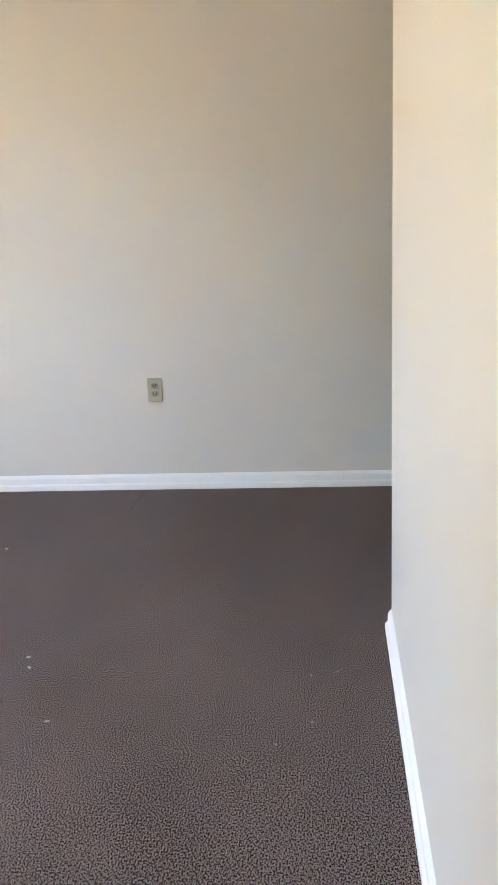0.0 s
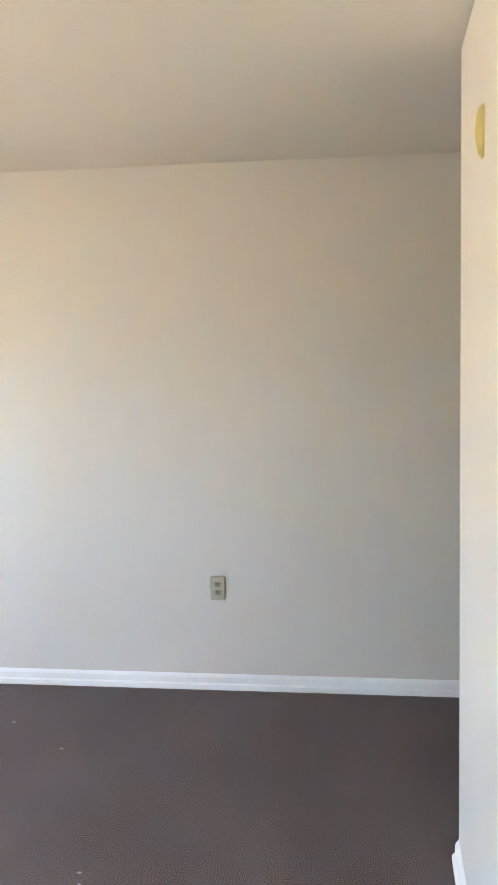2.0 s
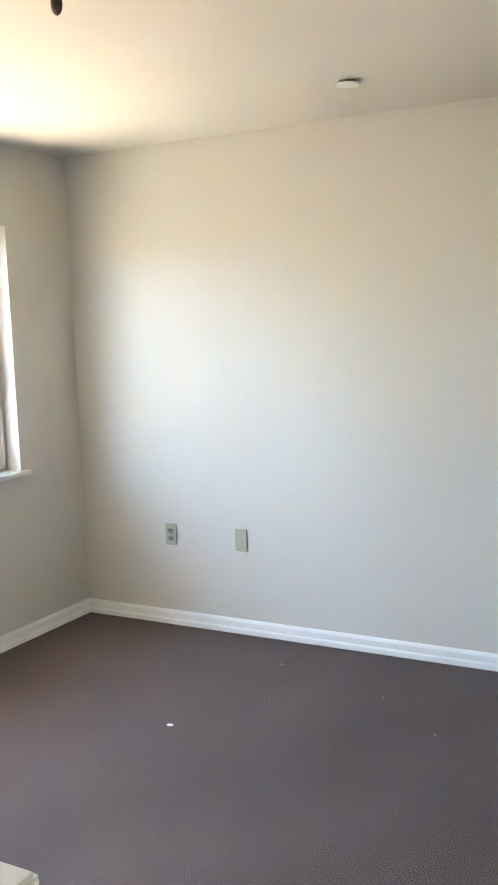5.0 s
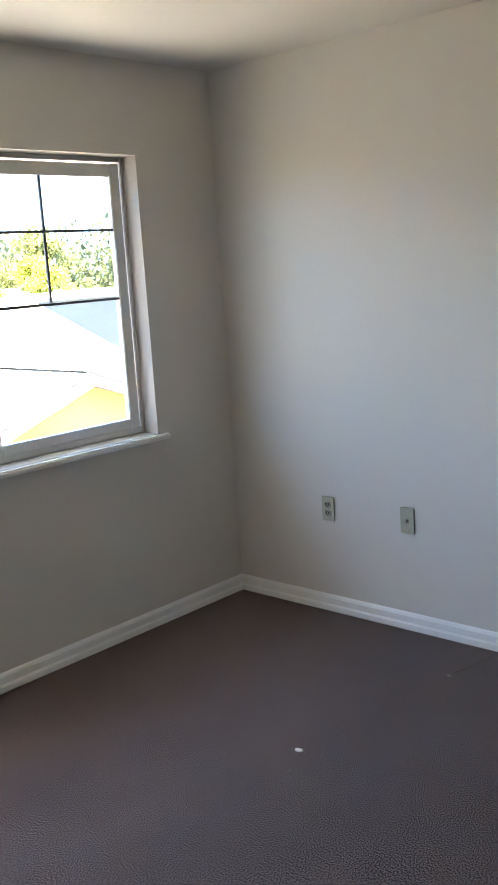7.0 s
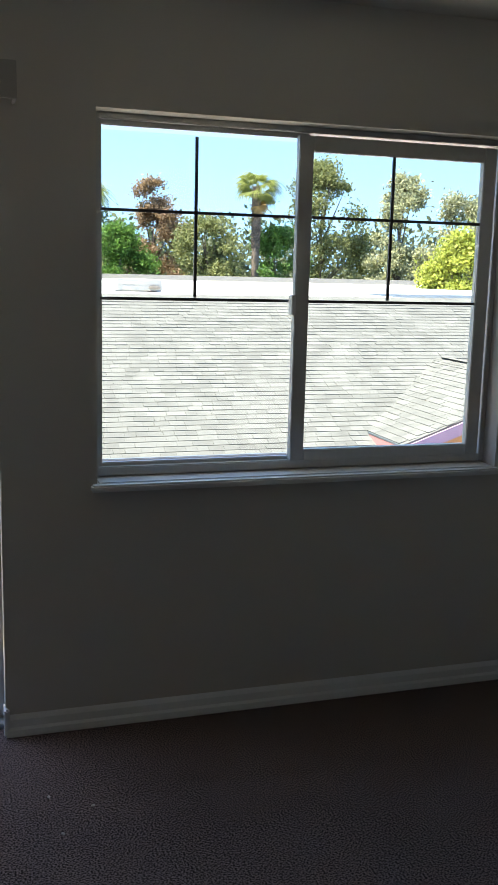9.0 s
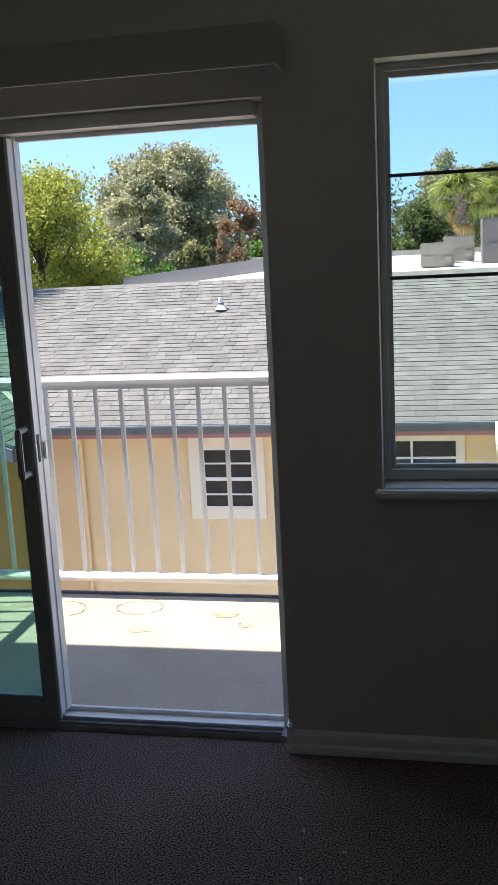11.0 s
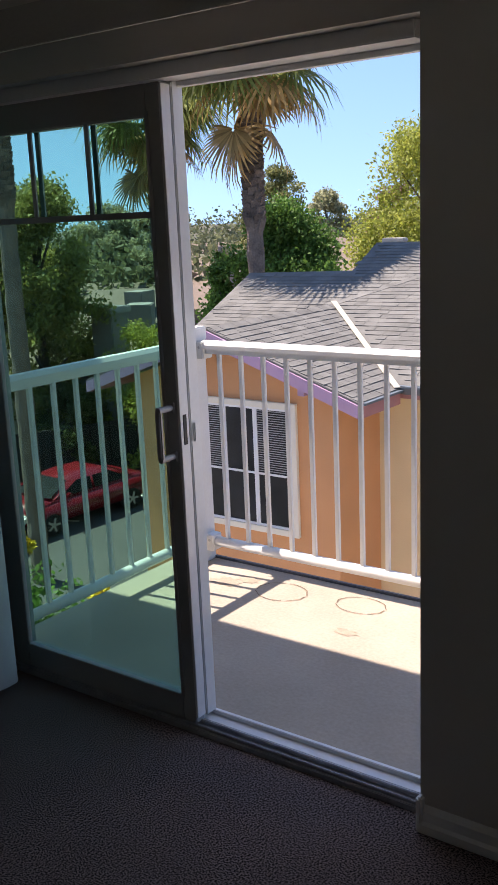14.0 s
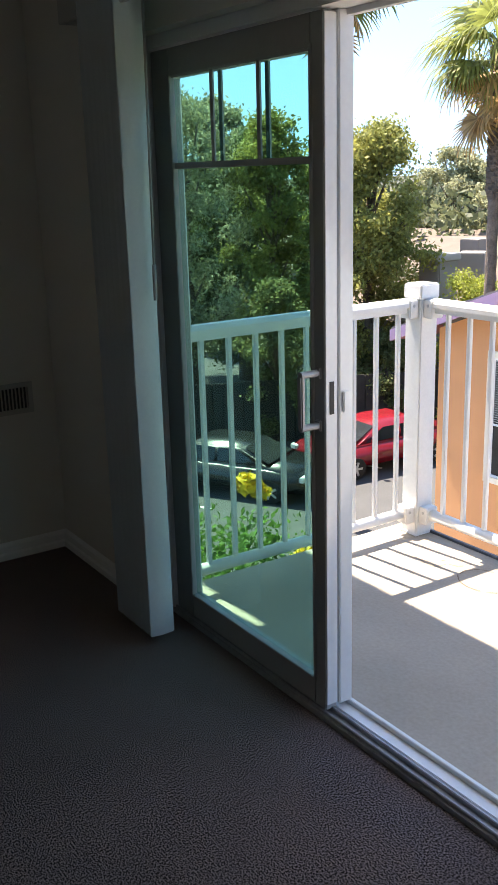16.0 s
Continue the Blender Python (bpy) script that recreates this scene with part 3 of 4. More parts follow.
for i in range(5):
    bm = box(0, 5.0, -0.05, 0.05, 0, 0.004)
    bm.transform(pose(-21.5, 7.5 + i * 2.6, GZ + 0.012, 0, 0, 20))
    structure("road_marking", bm, WHITEPAINT, "white painted parking bay line", "road marking")
structure("kerb", box(-24.2, -24.0, 2.0, 9, GZ, GZ + 0.16, 0.02), CONCRETE, "concrete kerb along the parking lot", "kerb")
fence = box(-8, 8, -0.06, 0.06, 0, 1.8)
for i in range(54):
    box(-8 + i * 0.3, -7.74 + i * 0.3, -0.10, -0.06, 0.05, 1.85, bm=fence)
fence.transform(pose(-21.5, 12.0, GZ, 0, 0, 66))
structure("fence", fence, FENCE, "dark stained board fence behind the cars", "fence")

# ---------- the neighbouring house ----------
SL = 0.36
EY, EZ = 9.6, -0.72


def rz_at(y):
    return EZ + (y - EY) * SL


house = empty("neighbour_house", 0, 10, GZ)
hinv = Matrix.Translation((0, -10, -GZ))


def inhouse(ob):
    ob.matrix_parent_inverse = hinv
    return ob


inhouse(part("wall", box(-9.0, 8.5, 10.0, 17.5, GZ, -0.72), YELLOWWALL, house, "tan stucco wall"))
inhouse(part("fascia", box(-4.95, 1.18, 9.50, 9.54, -0.92, -0.775), MAROON, house, "dull maroon painted fascia board"))
inhouse(part("gutter", box(-4.95, 1.18, 9.43, 9.52, -0.775, -0.74, 0.01), GUTTER, house, "dark metal gutter"))
inhouse(part("fascia", box(1.22, 5.7, 9.02, 9.06, -1.10, -0.955), MAROON, house))
inhouse(part("gutter", box(1.22, 5.7, 8.95, 9.04, -0.955, -0.92, 0.01), GUTTER, house))
inhouse(part("soffit", box(-4.8, 1.18, 9.54, 10.0, -0.80, -0.775), YELLOWWALL, house))
inhouse(part("fascia", prism([(9.02, -1.10), (9.02, -0.93), (9.54, -0.74), (9.54, -0.92)], 0, 1.18, 1.22), CREAMTRIM, house))


def slab(points, thick=0.08):
    """A flat roof deck under the shingles from outline points in plan."""
    bm = bmesh.new()
    a = [bm.verts.new(p) for p in points]
    b = [bm.verts.new((p[0], p[1], p[2] - thick)) for p in points]
    bm.faces.new(a)
    bm.faces.new(list(reversed(b)))
    n = len(a)
    for i in range(n):
        bm.faces.new((a[i], b[i], b[(i + 1) % n], a[(i + 1) % n]))
    bmesh.ops.recalc_face_normals(bm, faces=bm.faces)
    return bm


def on(x, y):
    return (x, y, rz_at(y))


roof = inhouse(part("roof", slab([on(-9.45, 9.6), on(-4.8, 9.45), on(1.2, 9.45), on(1.2, 8.98), on(11.5, 8.98), on(11.5, 14.55), on(-7.9, 14.40), on(-7.72, 13.17), on(-9.95, 13.08)]), SHINGLES, house, "weathered grey asphalt shingle roof"))
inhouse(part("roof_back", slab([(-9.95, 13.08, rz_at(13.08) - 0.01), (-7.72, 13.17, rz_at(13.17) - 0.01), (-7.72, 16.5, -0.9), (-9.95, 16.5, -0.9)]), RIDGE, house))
inhouse(part("gable_end", box(-9.3, -9.1, 10.0, 16.3, -1.0, -0.62), LILAC, house))
inhouse(part("flat_roof", box(-5.5, 11.5, 14.60, 24, 0.6, 0.88), WHITEROOF, house, "white flat roof membrane"))
inhouse(part("parapet", slab([(-5.4, 14.8, 1.13), (-2.2, 15.6, 1.42), (-2.1, 15.9, 1.42), (-5.3, 15.1, 1.13)], 0.25), FARWALL, house))


def hip_caps(p, q, n, wide=0.06, tilt=-3, up=0.004, thick=0.009, normal=None):
    bm = bmesh.new()
    p, q = Vector(p), Vector(q)
    d = (q - p)
    rot = d.to_track_quat("X", "Z").to_matrix().to_4x4()
    if normal:
        ax, az = d.normalized(), Vector(normal).normalized()
        ay = az.cross(ax).normalized()
        rot = Matrix((ax, ay, ax.cross(ay))).transposed().to_4x4()
    for i in range(n):
        c = p + d * (i + 0.5) / n
        box(-d.length / n * 0.52, d.length / n * 0.52, -wide, wide, 0.0, thick, bm=bm, m=Matrix.Translation(c) @ rot @ pose(0, 0, up, 0, tilt, 0))
    return bm


caps = inhouse(part("hip_cap", hip_caps(on(-7.32, 11.86), on(-4.95, 14.25), 26, 0.07, -1, 0.009, 0.006, (0, -SL, 1)), SHINGLES, house))
tagged(caps, "", "", "", "stuff")


def ridge_caps(cx, y0, y1, n, top, wide=0.15):
    """Folded cap shingles along a wing's ridge, each lapping the next."""
    for i in range(n):
        a = y0 + (y1 - y0) * i / n
        z = top + 0.018 + 0.004 * (i % 2)
        one = prism([(cx - wide, z - wide * SL), (cx, z), (cx + wide, z - wide * SL), (cx + wide, z - wide * SL - 0.006), (cx, z - 0.006), (cx - wide, z - wide * SL - 0.006)], 1, a, a + (y1 - y0) / n * 1.02)
        inhouse(part("ridge_cap", one, SHINGLE, house))


ridge_caps(-7.34, 8.42, 11.8, 20, 0.09)
ridge_caps(8.05, 8.42, 11.7, 18, 0.10)
inhouse(part("valley_flashing", hip_caps(on(-7.32, 11.83), on(-4.95, 9.44), 1, 0.045, 0, 0.04), FLASH, house, "pale metal valley flashing"))


def wing(cx, half, sign, top, inset):
    """A gabled wing in front of the main house, with rake boards and a wide window."""
    y0, y1 = 8.8, 10.0
    low = top - half * SL
    w = half - inset
    inhouse(part("wall", prism([(cx - w, GZ), (cx + w, GZ), (cx + w, low + 0.02), (cx, top - 0.17), (cx - w, low + 0.02)], 1, y0, y1), ORANGEWALL, house, "burnt orange stucco gable wall"))
    for s in (-1, 1):
        inhouse(part("roof", slab([(cx, 8.36, top), (cx, 11.95, top), (cx + s * half, 11.6 if s == -sign else 9.6, low), (cx + s * half, 8.36, low)], 0.07), SHINGLES, house))
        inhouse(part("rake_board", prism([(cx, top - 0.03), (cx + s * half, low - 0.03), (cx + s * half, low - 0.20), (cx, top - 0.20)], 1, 8.33, 8.37), LILAC, house, "lilac painted rake board"))
        inhouse(part("fascia", box(cx + s * half - 0.02, cx + s * half + 0.02, 8.37, 9.45, low - 0.20, low - 0.02), MAROON, house))
        inhouse(part("gutter", box(cx + s * half - 0.02, cx + s * half + 0.07, 8.40, 9.45, low - 0.03, low + 0.0), GUTTER, house))
    inhouse(part("outlooker", box(cx + 1.5, cx + 1.6, 8.36, 8.8, low + 0.03, low + 0.15), LILAC, house))


wing(-7.34, 2.44, 1, 0.09, 0.60)
wing(8.05, 2.36, -1, 0.10, 0.33)
inhouse(part("corner_board", box(-5.68, -5.55, 9.9, 9.995, GZ, -0.8), ORANGEWALL, house))
pipe = bmesh.new()
cyl(pipe, (-4.62, 9.93, GZ), (-4.62, 9.93, -1.05), 0.04)
cyl(pipe, (-4.62, 9.93, -1.05), (-4.72, 9.55, -0.82), 0.04)
inhouse(part("downpipe", pipe, YELLOWWALL, house, "tan painted downpipe"))

vp = bmesh.new()
cyl(vp, (7.13, 8.8, -0.86), (7.13, 8.66, -0.86), 0.05, seg=12)
cyl(vp, (7.13, 8.67, -0.92), (7.13, 8.67, -0.78), 0.055, seg=12)
inhouse(part("vent_pipe", vp, VINYL, house, "short white vent pipe"))

# long window of the orange wing: three lights, slatted blinds behind dark glass
ow = inhouse(bars("window", ring(-8.15, -6.14, -2.93, -0.97, 8.74, 8.80, 0.09), CREAMTRIM, house, 0.004, "wide white window with blinds"))
LIGHTS = ((-8.06, -7.42), (-7.42, -6.86), (-6.86, -6.23))
for k, (x0, x1) in enumerate(LIGHTS):
    part("pane", box(x0, x1, 8.785, 8.795, -2.84, -1.06), DARKPANE, ow)
    bars("frame", ring(x0 + 0.002, x1 - 0.002, -2.838, -1.062, 8.765, 8.783, 0.032), VINYL, ow, 0)
    for i in range(0 if k == 1 else 27):
        part("blind_slat", box(x0 + 0.04, x1 - 0.04, 8.777, 8.783, -1.12 - i * 0.034, -1.111 - i * 0.034), FARBLIND, ow)
    bars("meeting_rail", [(x0 + 0.03, x1 - 0.03, 8.768, 8.782, -2.06, -2.03)], VINYL, ow, 0)

# small window of the tan wall
sw = inhouse(bars("window", ring(-3.01, -1.92, -2.2, -1.01, 9.96, 10.0, 0.16), CREAMTRIM, house, 0.004, "small white hung window with grid bars"))
part("pane", box(-2.85, -2.08, 9.985, 9.996, -2.05, -1.16), DARKPANE, sw)
bars("frame", ring(-2.852, -2.078, -2.05, -1.16, 9.965, 9.984, 0.035), VINYL, sw, 0)
bars("meeting_rail", [(-2.82, -2.11, 9.967, 9.984, -1.64, -1.59)], VINYL, sw, 0)
for z in (-1.39, -1.84):
    bars("glazing_bar", [(-2.82, -2.11, 9.972, 9.984, z - 0.012, z + 0.012)], VINYL, sw, 0)
bars("glazing_bar", [(-2.46, -2.435, 9.971, 9.983, -2.02, -1.20)], VINYL, sw, 0)
sill2 = bars("window", ring(-0.6, 0.82, -2.2, -0.97, 9.96, 10.0, 0.12), CREAMTRIM, house, 0.004, "window under the eave")
inhouse(sill2)
part("pane", box(-0.48, 0.70, 9.985, 9.996, -2.08, -1.09), DARKPANE, sill2)
bars("glazing_bar", [(0.1, 0.13, 9.972, 9.984, -2.08, -1.09), (-0.48, 0.70, 9.9725, 9.9835, -1.34, -1.31)], VINYL, sill2, 0)

vp = empty("roof_vent_pipe", -3.14, 13.14, rz_at(13.14))
part("pipe", cyl(bmesh.new(), (0, 0, 0), (0, 0, 0.22), 0.04, seg=12), CREAMTRIM, vp)
part("collar", cyl(bmesh.new(), (0, 0, 0.10), (0, 0, 0.13), 0.055, seg=12), GUTTER, vp)
part("flashing", cyl(bmesh.new(), (0, -0.02, 0.0), (0, 0, 0.10), 0.11, 0.045, seg=12), WHITEROOF, vp)
tagged(vp, "pale vent pipe with collar on the shingle roof", "vent pipe")

# ---------- roof-top units behind ----------
def rooftop_unit(x, y, z, w, d, h, material, label):
    u = empty("rooftop_unit", x, y, z)
    part("cabinet", box(-w / 2, w / 2, -d / 2, d / 2, 0, h, 0.02), material, u)
    part("upper_panel", box(-w / 2 + 0.03, w / 2 - 0.03, -d / 2 - 0.02, -d / 2, h * 0.55, h * 0.95), material, u)
    part("access_door", box(-w * 0.38, -w * 0.1, -d / 2 - 0.025, -d / 2, h * 0.08, h * 0.48, 0.01), material, u)
    part("hood", box(w * 0.2, w * 0.42, -d / 2 - 0.22, -d / 2, h * 0.18, h * 0.42, 0.02), TANBOX, u)
    return tagged(u, label, "rooftop unit", "rooftop units")


rooftop_unit(2.27, 23.1, 0.83, 1.31, 1.2, 1.18, BROWNBOX, "large brown air conditioning unit on a flat roof")
rooftop_unit(0.49, 21.2, 0.90, 0.80, 0.8, 0.57, TANBOX, "tan sheet metal unit on a flat roof")
rooftop_unit(1.09, 25.3, 0.90, 0.84, 0.8, 0.72, TANBOX, "tan sheet metal unit on a flat roof")
rooftop_unit(4.6, 22.0, 0.90, 1.2, 1.0, 0.30, CONCRETE, "low grey unit on a flat roof")
flat = empty("flat_roof_building", 6, 33, GZ)
part("wall", box(-14, 24, -8.8, 9, 0, 6.75), FARWALL, flat)
part("roof", box(-14.2, 24.2, -8.9, 9.2, 6.75, 6.87), WHITEROOF, flat)
part("parapet", box(-14.2, 24.2, 9.2, 9.5, 6.7, 7.1), FARWALL, flat)
tagged(flat, "white flat-roofed building behind the shingle house", "building")


# ---------- far houses ----------
def far_house(x, y, w, d, h, rz, wallm=FARWALL, roofm=FARROOF, rise=1.4):
    o = empty("far_house", x, y, GZ, rz)
    part("wall", box(-w / 2, w / 2, -d / 2, d / 2, 0, h), wallm, o)
    part("roof", prism([(-d / 2 - 0.4, h - 0.12), (d / 2 + 0.4, h - 0.12), (0, h + rise)], 0, -w / 2 - 0.3, w / 2 + 0.3), roofm, o)
    part("chimney", box(w * 0.18, w * 0.18 + 0.9, -d * 0.2, -d * 0.2 + 1.1, h - 1.5, h + rise + 0.7, 0.03), wallm, o)
    for k in range(3):
        wx = -w / 2 + w * (k + 0.5) / 3
        f = bars("window", ring(wx - 0.7, wx + 0.7, h - 2.1, h - 0.9, -d / 2 - 0.05, -d / 2, 0.12), CREAMTRIM, o, 0)
        part("pane", box(wx - 0.58, wx + 0.58, -d / 2 - 0.02, -d / 2 - 0.005, h - 1.98, h - 1.02), DARKPANE, f)
    return tagged(o, "distant stucco house with a brown shingle roof", "house", "far houses")


for a in ((-36, 38, 11, 8, 2.9, 15), (-46, 47, 14, 9, 3.1, -10), (-30, 36, 10, 8, 2.9, 35), (-44, 33, 11, 8, 2.6, 40), (-40, 54, 13, 9, 3.3, 5), (-56, 40, 14, 9, 2.8, 60), (-60, 62, 16, 10, 3.6, 20), (-31, 60, 14, 9, 3.6, 0), (-21.5, 38, 6, 7, 5.1, 20), (-50, 24, 12, 8, 2.6, 70), (-48, 58, 12, 8, 3.4, 30), (-36, 48, 10, 8, 3.4, -20), (-66, 52, 14, 9, 3.6, 10), (-56, 72, 14, 9, 4.0, 50), (-42, 40, 9, 7, 3.0, 70), (-29, 29, 7, 6, 2.6, 10)):
    far_house(*a)
ch = empty("chimney", -20.3, 19.7, GZ)
part("shaft", box(-0.45, 0.45, -0.4, 0.4, 0, 4.85, 0.03), FARWALL, ch)
part("cap", box(-0.52, 0.52, -0.47, 0.47, 4.85, 5.05, 0.03), CONCRETE, ch)
tagged(ch, "grey stucco chimney stack of a house below", "chimney")
far_house(-23.5, 22.5, 6, 6, 2.9, 35, rise=1.2)


# ---------- vegetation ----------
def leaf_mesh(centres, size, rng, flat=0.0):
    """Many small leaf sprays, two crossed quads each, round the given centres."""
    n = len(centres)
    c = np.asarray(centres)
    ax = rng.normal(size=(n, 3))
    ax /= np.linalg.norm(ax, axis=1)[:, None]
    bx = np.cross(ax, rng.normal(size=(n, 3)))
    bx /= np.linalg.norm(bx, axis=1)[:, None] + 1e-9
    s = size * rng.uniform(0.5, 1.3, n)[:, None]
    a, b = ax * s, bx * s * 0.55
    v = np.stack([c - a, c + b, c + a, c - b], 1).reshape(-1, 3)
    f = np.arange(4 * n).reshape(-1, 4)
    me = bpy.data.meshes.new("crown")
    me.from_pydata(v.tolist(), [], f.tolist())
    return me


def blob_points(blobs, count, rng, shell=0.5):
    vol = np.array([b[3] * b[4] * b[5] for b in blobs]) ** 0.7
    pick = rng.choice(len(blobs), count, p=vol / vol.sum())
    u = rng.normal(size=(count, 3))
    u /= np.linalg.norm(u, axis=1)[:, None]
    r = (1 - shell * rng.random(count) ** 1.5)
    bl = np.array(blobs)[pick]
    return bl[:, :3] + u * r[:, None] * bl[:, 3:6]


def tree(x, y, height, width, leaves, label, count=7000, leaf=0.28, clumps=60, trunk=0.3, low=0.25, seed=1, shape=1.0, lean=0.0, base=GZ):
    """A tapered trunk with limbs and a crown of many leaf clumps with gaps."""
    rng = np.random.default_rng(seed)
    t = empty("tree", x, y, base)
    blobs, limbs = [], []
    z0 = height * low
    for k in range(clumps):
        h = rng.random() ** 0.8
        env = width / 2 * (math.sin(math.pi * min(1, 0.12 + 0.86 * h)) ** (0.6 * shape))
        ang, rad = rng.random() * 2 * math.pi, env * math.sqrt(rng.random()) * 0.92
        r = width * rng.uniform(0.06, 0.15)
        z = z0 + (height - z0 - r * 0.6) * h
        blobs.append((rad * math.cos(ang) + lean * h, rad * math.sin(ang), z, r, r, r * rng.uniform(0.6, 0.9)))
        if k % 4 == 0:
            limbs.append(blobs[-1][:3])
    bm = bmesh.new()
    top = Vector((lean * 0.7, 0, height * 0.8))
    cyl(bm, (0, 0, -0.2), top * 0.45, trunk, trunk * 0.7, 10)
    cyl(bm, top * 0.45, top, trunk * 0.7, trunk * 0.15, 8)
    for p in limbs:
        q = Vector(p)
        s = top * min(0.9, max(0.2, (q.z * 0.72) / height / 0.8))
        cyl(bm, s, q, trunk * 0.25, trunk * 0.06, 6)
    part("trunk", bm, BARK, t, smooth=True)
    pts = blob_points(blobs, int(count * 2.6), rng, 0.85)
    pts = pts + rng.normal(size=pts.shape) * min(width, 4.5) * np.where(rng.random(len(pts)) < 0.25, 0.045, 0.018)[:, None]
    link("crown", leaf_mesh(pts, leaf * 0.58, rng), leaves, t)
    return tagged(t, label, "tree")


# row behind the house, seen through door and window
tree(-14.54, 32.37, 11.01, 8.4, L_YELLOW, "tall yellow-green sweetgum tree in sun", 30000, 0.13, 150, 0.3, 0.12, 3, 0.8)
tree(-17.07, 59.79, 14.37, 10.4, L_EUCA, "large round grey-green eucalyptus tree", 20000, 0.22, 100, 0.4, 0.5, 5, 0.55)
tree(-16.63, 52.60, 12.04, 5.2, L_EUCA, "slender olive eucalyptus tree in front", 8000, 0.2, 50, 0.25, 0.3, 6)
tree(-10.52, 51.03, 10.33, 3.4, L_BROWN, "thin tree with russet leaves", 3500, 0.15, 40, 0.12, 0.45, 7)
tree(-10.89, 45.83, 8.51, 1.3, L_DARK, "dark narrow conifer tree", 1800, 0.14, 30, 0.12, 0.3, 8, 1.6)
tree(-7.6, 54.6, 10.8, 4.6, L_OLIVE, "olive-green tree with loose crown", 6000, 0.2, 50, 0.2, 0.35, 10)
for i, (x, y, h, w, lm) in enumerate(((-19.5, 50, 8.6, 5, L_DARK), (-15.0, 46, 8.0, 5, L_FRESH), (-12.3, 47, 8.2, 4, L_OLIVE), (-8.5, 49, 8.0, 4, L_FRESH), (-4.5, 52, 9.0, 5, L_OLIVE))):
    tree(x, y, h, w, lm, "bushy green tree behind the roof", 5000, 0.18, 40, 0.2, 0.2, 120 + i)
for i, (x, y, h, w, lm) in enumerate(((1.3, 57, 12.6, 5.5, L_EUCA), (7.6, 56.7, 14.0, 7.5, L_OLIVE), (12.5, 58, 13.0, 6, L_BROWN), (4.0, 60, 12.0, 6, L_OLIVE), (-0.5, 50, 9.6, 5, L_DARK), (4.0, 50, 9.8, 6, L_DARK), (9.0, 50, 9.8, 6, L_FRESH), (14.0, 50, 10.5, 6, L_OLIVE), (21.9, 52.6, 14.2, 6.6, L_OLIVE), (24.5, 47, 13.2, 4.5, L_EUCA), (29.5, 49, 12.3, 6.4, L_EUCA), (20.6, 33, 9.3, 4.6, L_YELLOW), (18, 50, 10.0, 6, L_FRESH), (27, 44, 9.5, 6, L_DARK), (34, 46, 10.5, 7, L_OLIVE), (25.5, 34, 8.6, 5, L_YELLOW))):
    tree(x, y, h, w, lm, "leafy tree in the belt behind the roofs", 8500, 0.17, 60, 0.25, 0.1, 20 + i)
# beyond the wing and the parking lot
tree(-12.41, 17.90, 7.96, 4.3, L_FRESH, "dense fresh green round tree", 20000, 0.10, 110, 0.2, 0.15, 41)
tree(-13.90, 17.37, 6.86, 1.7, L_FRESH, "small green bushy tree", 4000, 0.10, 40, 0.12, 0.1, 42)
tree(-32.58, 47.69, 10.55, 5.2, L_OLIVE, "olive-green tree among the far houses", 7000, 0.18, 60, 0.25, 0.25, 43)
tree(-27.53, 44.97, 8.90, 3.6, L_EUCA, "grey-green tree among the far houses", 5000, 0.18, 50, 0.2, 0.25, 44)
tree(-24.27, 47.02, 9.20, 4.4, L_BROWN, "thin greyish tree among the far houses", 3500, 0.15, 50, 0.2, 0.25, 144)
tree(-35.45, 39.35, 9.20, 3.6, L_EUCA, "thin grey eucalyptus tree", 5000, 0.18, 40, 0.2, 0.2, 45)
tree(-41.29, 41.56, 8.96, 5.4, L_EUCA, "grey-green spreading eucalyptus tree", 9000, 0.18, 70, 0.25, 0.2, 46)
tree(-21.92, 18.25, 9.03, 4.4, L_GUM, "tall dark green tree with golden sunlit leaves", 20000, 0.12, 110, 0.25, 0.12, 47, 0.7)
tree(-23.68, 15.82, 9.33, 3.6, L_GUM, "dark green tree behind the parked red car", 14000, 0.12, 90, 0.22, 0.15, 147, 0.7)
tree(-25.15, 13.60, 9.93, 4.6, L_EUCA, "feathery grey-green tree with open branches", 9000, 0.11, 90, 0.25, 0.2, 247, 0.8)
tree(-28.62, 17.95, 9.09, 5.6, L_DARK, "dark shaded tree behind the parking lot", 12000, 0.17, 80, 0.3, 0.12, 48)
tree(-29.72, 12.03, 9.27, 5.6, L_OLIVE, "deep green tree behind the parking lot", 12000, 0.17, 80, 0.3, 0.12, 49)
tree(-34.36, 20.46, 10.65, 4.6, L_EUCA, "feathery grey-green tree behind the parking lot", 8000, 0.18, 60, 0.25, 0.2, 50)
tree(-31.42, 24.50, 9.45, 5.0, L_DARK, "dark tree beyond the parking lot", 9000, 0.18, 60, 0.25, 0.1, 150)
tree(-31.13, 6.00, 9.96, 5.6, L_EUCA, "feathery tree beside the parking lot", 9000, 0.18, 60, 0.25, 0.15, 151)
tree(-20.85, 13.87, 4.69, 2.6, L_OLIVE, "light green shrubby tree beside the cars", 7000, 0.10, 60, 0.12, 0.08, 51)
tree(-22.69, 10.14, 4.29, 3.0, L_OLIVE, "light green shrubby tree by the kerb", 7000, 0.11, 60, 0.12, 0.08, 152)
tree(-19.90, 17.28, 2.91, 3.0, L_DARK, "dark clipped hedge behind the cars", 5000, 0.10, 40, 0.1, 0.02, 52)
tree(-18.33, 19.21, 4.71, 3.4, L_YELLOW, "pale green shrub beside the house", 7000, 0.09, 60, 0.1, 0.05, 54)
tree(-46.31, 17.27, 9.55, 8, L_OLIVE, "olive tree in the distance", 7000, 0.22, 50, 0.3, 0.1, 53)


